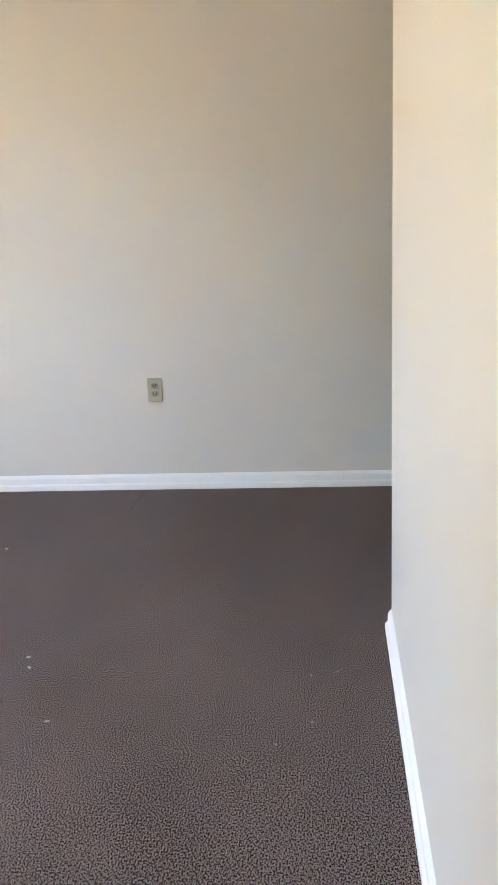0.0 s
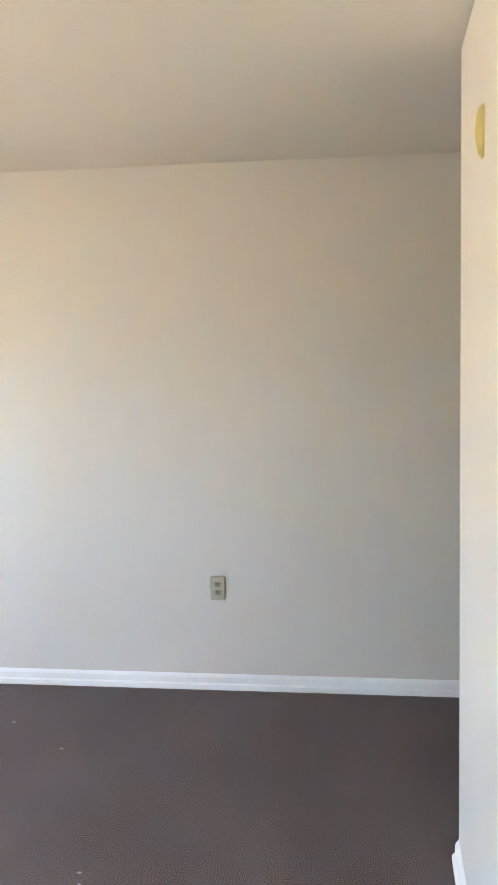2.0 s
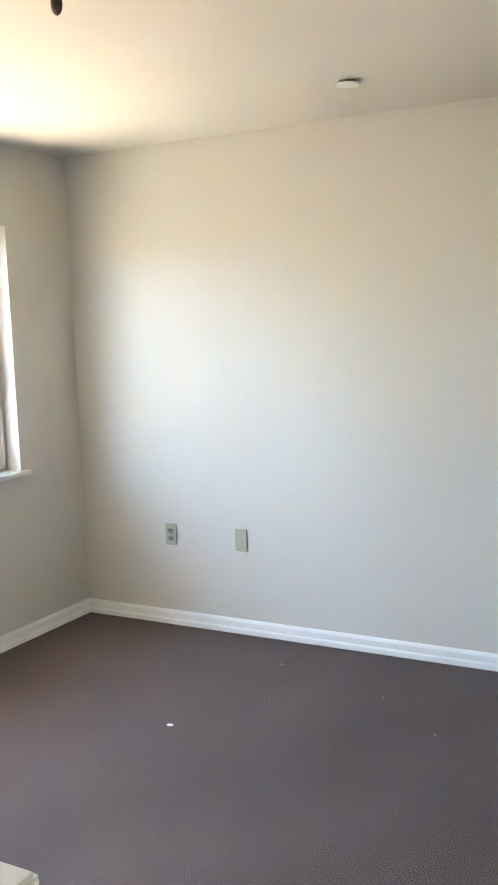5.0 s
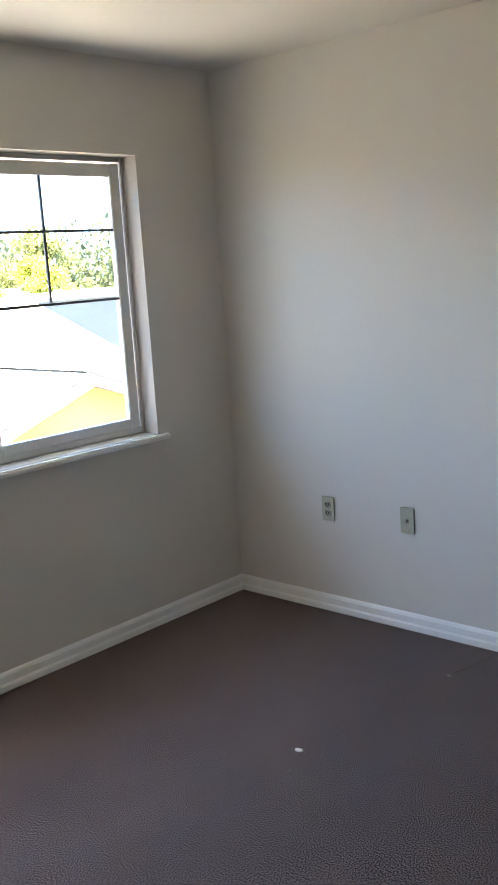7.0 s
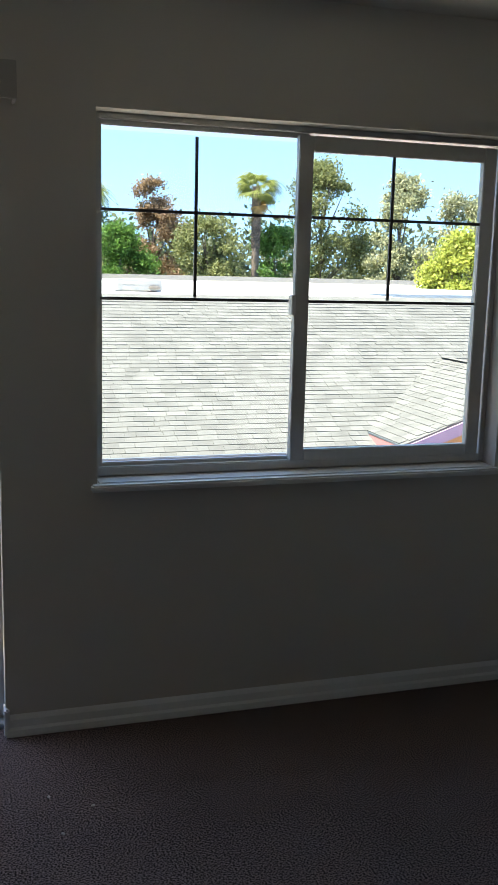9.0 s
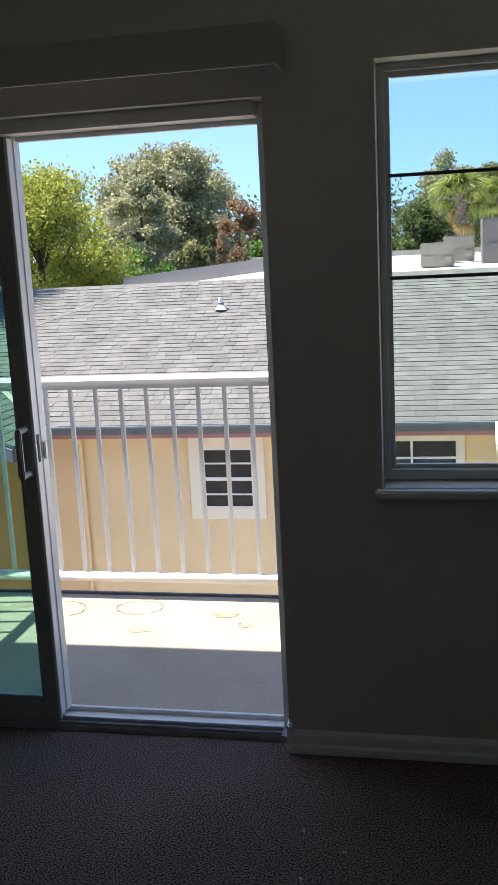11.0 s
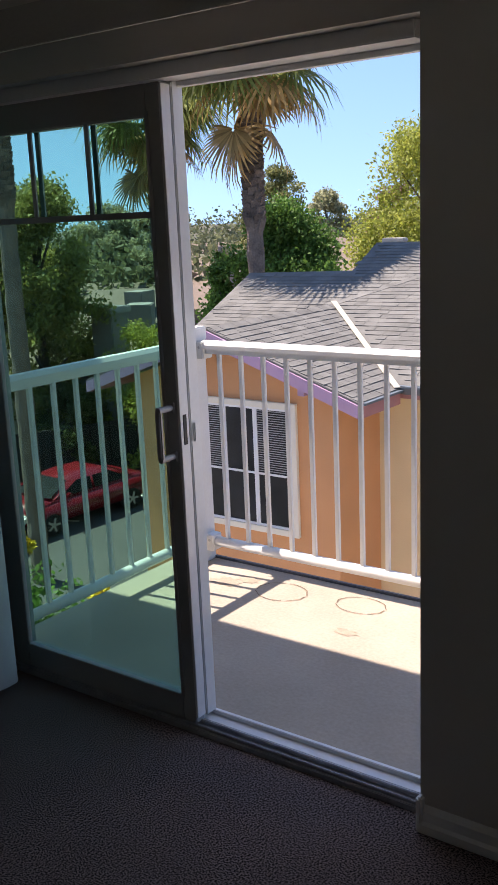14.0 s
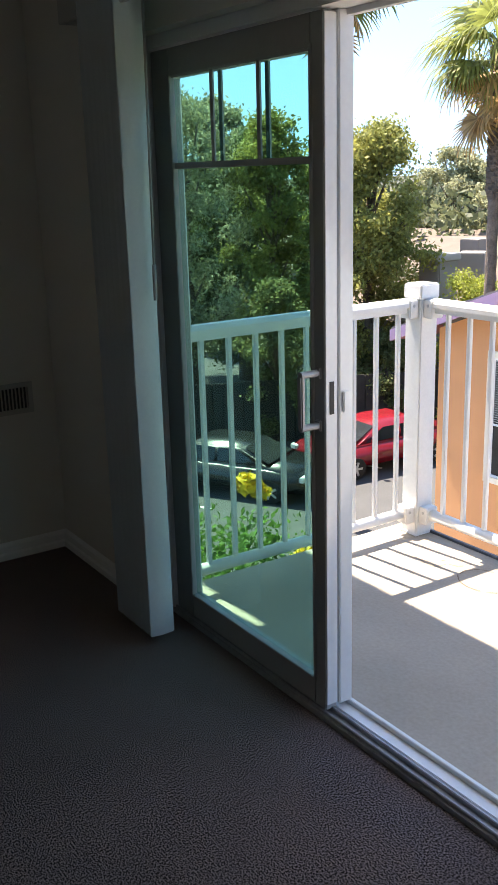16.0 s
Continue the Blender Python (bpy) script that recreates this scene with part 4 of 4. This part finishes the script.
def far_points(blobs, count, rng):
    pts = blob_points(blobs, count, rng, 0.6)
    return pts + rng.normal(size=pts.shape) * 0.5


def far_woods(name, a0, a1, d0, d1, top, count, lm, seed):
    """A distant belt of woods, in an arc round the place."""
    rng = np.random.default_rng(seed)
    n = 260
    blobs = []
    for k in range(n):
        a, d = radians(rng.uniform(a0, a1)), rng.uniform(d0, d1)
        r = rng.uniform(1.5, 3.2)
        for q in range(3):
            blobs.append((-math.sin(a) * d + rng.normal() * r * 0.6, math.cos(a) * d + rng.normal() * r * 0.6, GZ + rng.uniform(0.3, 1.0) * top - r * 0.5, r, r, r))
    ob = link(name, leaf_mesh(far_points(blobs, count * 2, rng), 0.26, rng), lm)
    return tagged(ob, "distant belt of grey-green woods", "woods", "", "stuff")


far_woods("far_woods", -45, 75, 95, 150, 8.2, 45000, L_FAR, 91)
far_woods("far_woods", 22, 75, 52, 92, 5.6, 60000, L_FAR, 93)
far_woods("far_woods", -45, 20, 70, 80, 11.0, 30000, L_FAR, 92)


def flower_bush(x, y, height, width, seed, blooms):
    rng = np.random.default_rng(seed)
    t = empty("flowering_shrub", x, y, GZ)
    blobs = [(rng.normal() * width * 0.25, rng.normal() * width * 0.25, height * (0.55 + 0.42 * rng.random()), 0.2 + width * 0.15, 0.2 + width * 0.15, 0.25) for _ in range(40)]
    bm = bmesh.new()
    cyl(bm, (0, 0, -0.1), (0, 0, height * 0.7), 0.08, 0.03, 8)
    for b in blobs[::4]:
        cyl(bm, (0, 0, height * 0.4), b[:3], 0.03, 0.01, 6)
    part("trunk", bm, BARK, t)
    link("crown", leaf_mesh(blob_points(blobs, 16000, rng, 0.8), 0.026, rng), L_FRESH, t)
    for fx, fy, fz, fr in blooms:
        q = rng.normal(size=(170, 3))
        q = q / np.linalg.norm(q, axis=1)[:, None] * fr * rng.uniform(0.5, 1.0, size=(170, 1)) * np.array((1, 1, 0.8)) + np.array((fx - x, fy - y, fz - GZ))
        link("flower_cluster", leaf_mesh(q, 0.035, rng), PETAL, t, "bright yellow flower cluster")
    return tagged(t, "green shrub with bright yellow flower clusters", "shrub")


flower_bush(-3.45, 1.35, 5.5, 0.9, 61, ((-3.45, 1.53, -0.26, 0.085), (-3.42, 1.60, -0.32, 0.05)))
flower_bush(-2.15, 0.85, 5.55, 0.3, 62, ((-2.15, 0.99, -0.18, 0.05),))


def frond(length, droop, rng, tip=1.0, n=26):
    """A fan palm leaf: a stalk and many narrow blades with drooping tips."""
    v, f = [], []

    def strip(pts, w):
        i0 = len(v)
        for k, (p, ww) in enumerate(zip(pts, w)):
            v.append((p[0], p[1] - ww, p[2]))
            v.append((p[0], p[1] + ww, p[2]))
        for k in range(len(pts) - 1):
            a = i0 + 2 * k
            f.append((a, a + 1, a + 3, a + 2))
    st = length * 0.45
    strip([(0, 0, 0), (st * 0.5, 0, 0.02), (st, 0, -droop * st * 0.15)], (0.03, 0.022, 0.018))
    hx, hz = st, -droop * st * 0.15
    for k in range(n):
        a = (k / (n - 1) - 0.5) * 3.6
        bl = length * 0.62 * (1 - 0.12 * abs(a)) * rng.uniform(0.85, 1.1)
        dx, dy = math.cos(a), math.sin(a)
        pts, i0 = [], len(v)
        for s in (0.05, 0.45, 0.75, 1.0):
            r = bl * s
            z = hz - droop * 0.35 * r * s - max(0, s - 0.5) ** 2 * bl * (1.2 + rng.random() * 1.3) * tip
            pts.append((hx + dx * r * (1 - 0.25 * max(0, s - 0.5)), dy * r * (1 - 0.25 * max(0, s - 0.5)), z))
        for (p, w) in zip(pts, (0.010, 0.034, 0.022, 0.003)):
            v.append((p[0] + dy * w, p[1] - dx * w, p[2]))
            v.append((p[0] - dy * w, p[1] + dx * w, p[2]))
        for q in range(3):
            b = i0 + 2 * q
            f.append((b, b + 1, b + 3, b + 2))
    return np.array(v), f


def palm(x, y, height, radius, crown, seed, count=46, skirt=26, base=GZ):
    rng = np.random.default_rng(seed)
    t = empty("palm_tree", x, y, base)
    # ringed trunk with old leaf bases
    bm = bmesh.new()
    rings = int(height / 0.35)
    prev = None
    for i in range(rings + 1):
        z = height * i / rings
        r = radius * (1.15 - 0.25 * i / rings) * (1 + 0.10 * (i % 2))
        ringv = [bm.verts.new((math.cos(a) * r * rng.uniform(0.94, 1.06), math.sin(a) * r * rng.uniform(0.94, 1.06), z + rng.uniform(-0.05, 0.05))) for a in np.linspace(0, 2 * math.pi, 14, endpoint=False)]
        if prev:
            for k in range(14):
                bm.faces.new((prev[k], prev[(k + 1) % 14], ringv[(k + 1) % 14], ringv[k]))
        prev = ringv
    part("trunk", bm, PALMBARK, t)
    boots = bmesh.new()
    for i in range(int(9 * 3.0 / 0.16)):
        z = height - 3.4 + 3.4 * i / (9 * 3.0 / 0.16)
        a = i * 2.4
        m = Matrix.Translation((math.cos(a) * radius * 0.95, math.sin(a) * radius * 0.95, z)) @ Euler((0, 0.35, a)).to_matrix().to_4x4()
        box(-0.02, 0.03, -0.09, 0.09, -0.10, 0.14, bm=boots, m=m)
    part("bark_sheath", boots, PALMBARK, t, "old stubby leaf bases round the trunk")
    for k in range(count + skirt):
        dry = k >= count
        elev = rng.uniform(-0.6, 1.15) if not dry else rng.uniform(-1.2, -0.7)
        ln = crown * rng.uniform(0.8, 1.1) * (0.85 if dry else 1)
        v, f = frond(ln, 0.9 if not dry else 0.4, rng, max(0.15, min(1.0, 0.55 + elev)))
        ang = k * 2.399 + rng.uniform(-0.2, 0.2)
        m = np.array(Matrix.Translation((0, 0, height - (0.1 if not dry else rng.uniform(0.2, 1.0)))) @ Euler((rng.uniform(-0.4, 0.4), -elev, ang), "XYZ").to_matrix().to_4x4())
        w = v @ m[:3, :3].T + m[:3, 3]
        me = bpy.data.meshes.new("frond")
        me.from_pydata(w.tolist(), [], f)
        link("frond", me, L_DRY if dry or (elev < -0.45 and k % 2) else L_PALM, t)
    return tagged(t, "fan palm with shaggy hanging fronds and rough trunk", "palm tree", "tall palms")


palm(-10.30, 13.78, 10.81, 0.165, 2.1, 71, 36, 7)
palm(-14.99, 16.21, 10.26, 0.125, 2.1, 72, 36, 7)
palm(-14.40, 10.97, 11.42, 0.17, 1.8, 75, 28, 4)
for i, (x, y, h) in enumerate(((1.5, 39.1, 9.3), (3.3, 41.0, 9.2), (5.2, 38.9, 10.4), (16.6, 49.2, 12.0))):
    palm(x, y, h, 0.2, 1.5, 80 + i, 22, 3)


# ---------- parked cars ----------
def car(x, y, rz, paint, label, roof_light=False):
    c = empty("parked_car", x, y, GZ + 0.012, rz)
    prof = [(-2.2, 0.32), (-2.25, 0.62), (-2.05, 0.86), (-1.25, 0.95), (1.45, 0.98), (2.1, 0.93), (2.25, 0.6), (2.2, 0.32)]
    bm = prism(prof, 1, -0.87, 0.87)
    bmesh.ops.bevel(bm, geom=list(bm.edges), offset=0.07, segments=3, affect="EDGES", clamp_overlap=True)
    body = part("body", bm, paint, c, smooth=True)
    cab = bmesh.new()
    lo = [(-1.35, 0.93), (-0.55, 1.36), (-0.1, 1.42), (0.75, 1.40), (1.65, 0.95)]
    a = [cab.verts.new((p[0], -0.80 + 0.16 * (p[1] - 0.93) / 0.5, p[1])) for p in lo]
    b = [cab.verts.new((p[0], 0.80 - 0.16 * (p[1] - 0.93) / 0.5, p[1])) for p in lo]
    cab.faces.new(a)
    cab.faces.new(list(reversed(b)))
    for i in range(5):
        cab.faces.new((a[i], b[i], b[(i + 1) % 5], a[(i + 1) % 5]))
    bmesh.ops.recalc_face_normals(cab, faces=cab.faces)
    bmesh.ops.bevel(cab, geom=list(cab.edges), offset=0.04, segments=2, affect="EDGES", clamp_overlap=True)
    part("cabin", cab, paint, c, smooth=True)
    part("windshield", slab([(-1.27, -0.68, 0.995), (-1.27, 0.68, 0.995), (-0.62, 0.58, 1.345), (-0.62, -0.58, 1.345)], -0.012), DARKPANE, c)
    part("rear_window", slab([(0.86, -0.57, 1.365), (0.86, 0.57, 1.365), (1.53, 0.66, 1.03), (1.53, -0.66, 1.03)], -0.012), DARKPANE, c)
    for s in (-1, 1):
        for x0, x1, xa, xb in ((-1.05, 0.05, -0.42, 0.05), (0.13, 1.3, 0.13, 0.72)):
            w = bmesh.new()
            q = [w.verts.new(p) for p in ((x0, s * 0.806, 0.99), (x1, s * 0.806, 0.99), (xb, s * 0.715, 1.33), (xa, s * 0.715, 1.33))]
            w.faces.new(q)
            part("side_window", w, DARKPANE, c)
        part("headlight", box(-2.245, -2.12, s * 0.72 - 0.13, s * 0.72 + 0.13, 0.66, 0.8, 0.02), HEADLIGHT, c)
        part("mirror", box(-0.92, -0.78, s * 0.93 - 0.08, s * 0.93 + 0.08, 0.98, 1.1, 0.03), paint, c)
        for wx in (-1.38, 1.36):
            wh = part("wheel", cyl(bmesh.new(), (wx, s * 0.70, 0.31), (wx, s * 0.885, 0.31), 0.31, seg=24), TYRE, c)
            sp = bmesh.new()
            for k in range(5):
                box(0.04, 0.2, -0.03, 0.03, -0.004, 0.008, bm=sp, m=Matrix.Translation((wx, s * 0.89, 0.31)) @ Euler((radians(90), 0, 0)).to_matrix().to_4x4() @ Euler((0, 0, k * 1.2566)).to_matrix().to_4x4())
            cyl(sp, (wx, s * 0.882, 0.31), (wx, s * 0.892, 0.31), 0.06, seg=12)
            part("rim", sp, RIM, wh)
    return tagged(c, label, "car")


red_car = car(-17.26, 14.67, 87, REDPAINT, "red sedan parked in the shade")
black_car = car(-17.95, 10.56, 210, BLACKPAINT, "black car with alloy wheels parked in the sun")
red_car.scale = black_car.scale = (1, 1, 0.91)

# street lamp behind the roof
lamp = empty("street_lamp", -13.0, 24.3, GZ)
lp = bmesh.new()
cyl(lp, (0, 0, 0), (0, 0, 6.75), 0.07, 0.05)
part("pole", lp, CONCRETE, lamp)
part("lamp_head", box(0, 0.75, -0.16, 0.16, 6.66, 6.8, 0.03), CONCRETE, lamp)
tagged(lamp, "grey shoebox street lamp behind the roof", "street lamp")


# ---------- shingles, one by one ----------
ANG = math.atan(SL)
CO, SI = math.cos(ANG), math.sin(ANG)
random.seed(11)


def shingle_verts(w, l, h):
    return [(0, 0, 0), (w, 0, 0), (w, l, 0), (0, l, 0), (0, 0, h), (w, 0, h), (w, l, 0.003), (0, l, 0.003)]


QUADS = [(4, 5, 6, 7), (0, 1, 5, 4), (1, 2, 6, 5), (3, 0, 4, 7)]


def inside(x, y):
    if y < 8.98 or x < -9.7 or x > 11.4:
        return False
    if y < 9.45 and x < 1.2:
        return False
    if x < -7.85 and y > 13.0:
        return False
    if x < -7.8 and y > 14.2:
        return False
    if y > 14.35:
        return False
    low = 2.44 - (y - 9.40) * (2.44 / 2.45)
    return not (y < 11.9 and abs(x + 7.34) < low + (9.9 if y < 9.6 and x < -4.9 else 0) + 0.06)


meshes = []
for w in (0.16, 0.22, 0.29):
    me = bpy.data.meshes.new("shingle")
    me.from_pydata(shingle_verts(w - 0.005, 0.16, 0.013), [], QUADS)
    me.materials.append(SHINGLE)
    meshes.append((w, me))
SV, SF, single = [], [], 0
row = 0
s = 0.0
while True:
    y = 8.98 + s * CO
    if y > 14.4:
        break
    x = -9.7 - random.random() * 0.2
    while x < 11.4:
        w, me = random.choice(meshes)
        if inside(x, y) and inside(x + w, y):
            z = rz_at(y)
            if single < 300 and y < 9.95 and -4.6 < x < 3.5:
                ob = link("shingle", me, SHINGLE, roof)
                ob.matrix_basis = pose(x, y, z + 0.002, math.degrees(ANG))
                single += 1
            else:
                h = 0.013 * random.uniform(0.7, 1.3)
                i0 = len(SV)
                for (a, b, c) in shingle_verts(w - 0.006, 0.16, h):
                    SV.append((x + a, y + b * CO - c * SI, z + 0.002 + b * SI + c * CO))
                SF.extend([tuple(i0 + k for k in q) for q in QUADS])
        x += w
    s += 0.143
    row += 1
# shingles on the near wing, on its two slopes
for cx, half, top, back in ((-7.34, 2.44, 0.09, 2.2), (8.05, 2.36, 0.10, 2.1)):
    for sgn in (-1, 1):
        s = 0.0
        while s * CO < half - 0.06:
            d = half - s * CO
            z = top - d * SL
            y = 8.36 + random.random() * 0.1
            yend = 9.6 + (half - d) / half * back
            while y < yend - 0.1:
                w = random.choice((0.16, 0.22, 0.29))
                h = 0.013 * random.uniform(0.7, 1.3)
                i0 = len(SV)
                for (a, b, c) in shingle_verts(w - 0.006, 0.16, h):
                    SV.append((cx + sgn * (d - b * CO + c * SI), y + a, z + 0.002 + b * SI + c * CO))
                SF.extend([tuple(i0 + k for k in q) for q in QUADS])
                y += w
            s += 0.143
me = bpy.data.meshes.new("shingles")
me.from_pydata(SV, [], SF)
rest = link("shingles", me, SHINGLES, house)
rest.matrix_parent_inverse = hinv
tagged(rest, "", "", "", "stuff")
tagged(house, "tan and orange stucco house with grey shingle roof", "house")
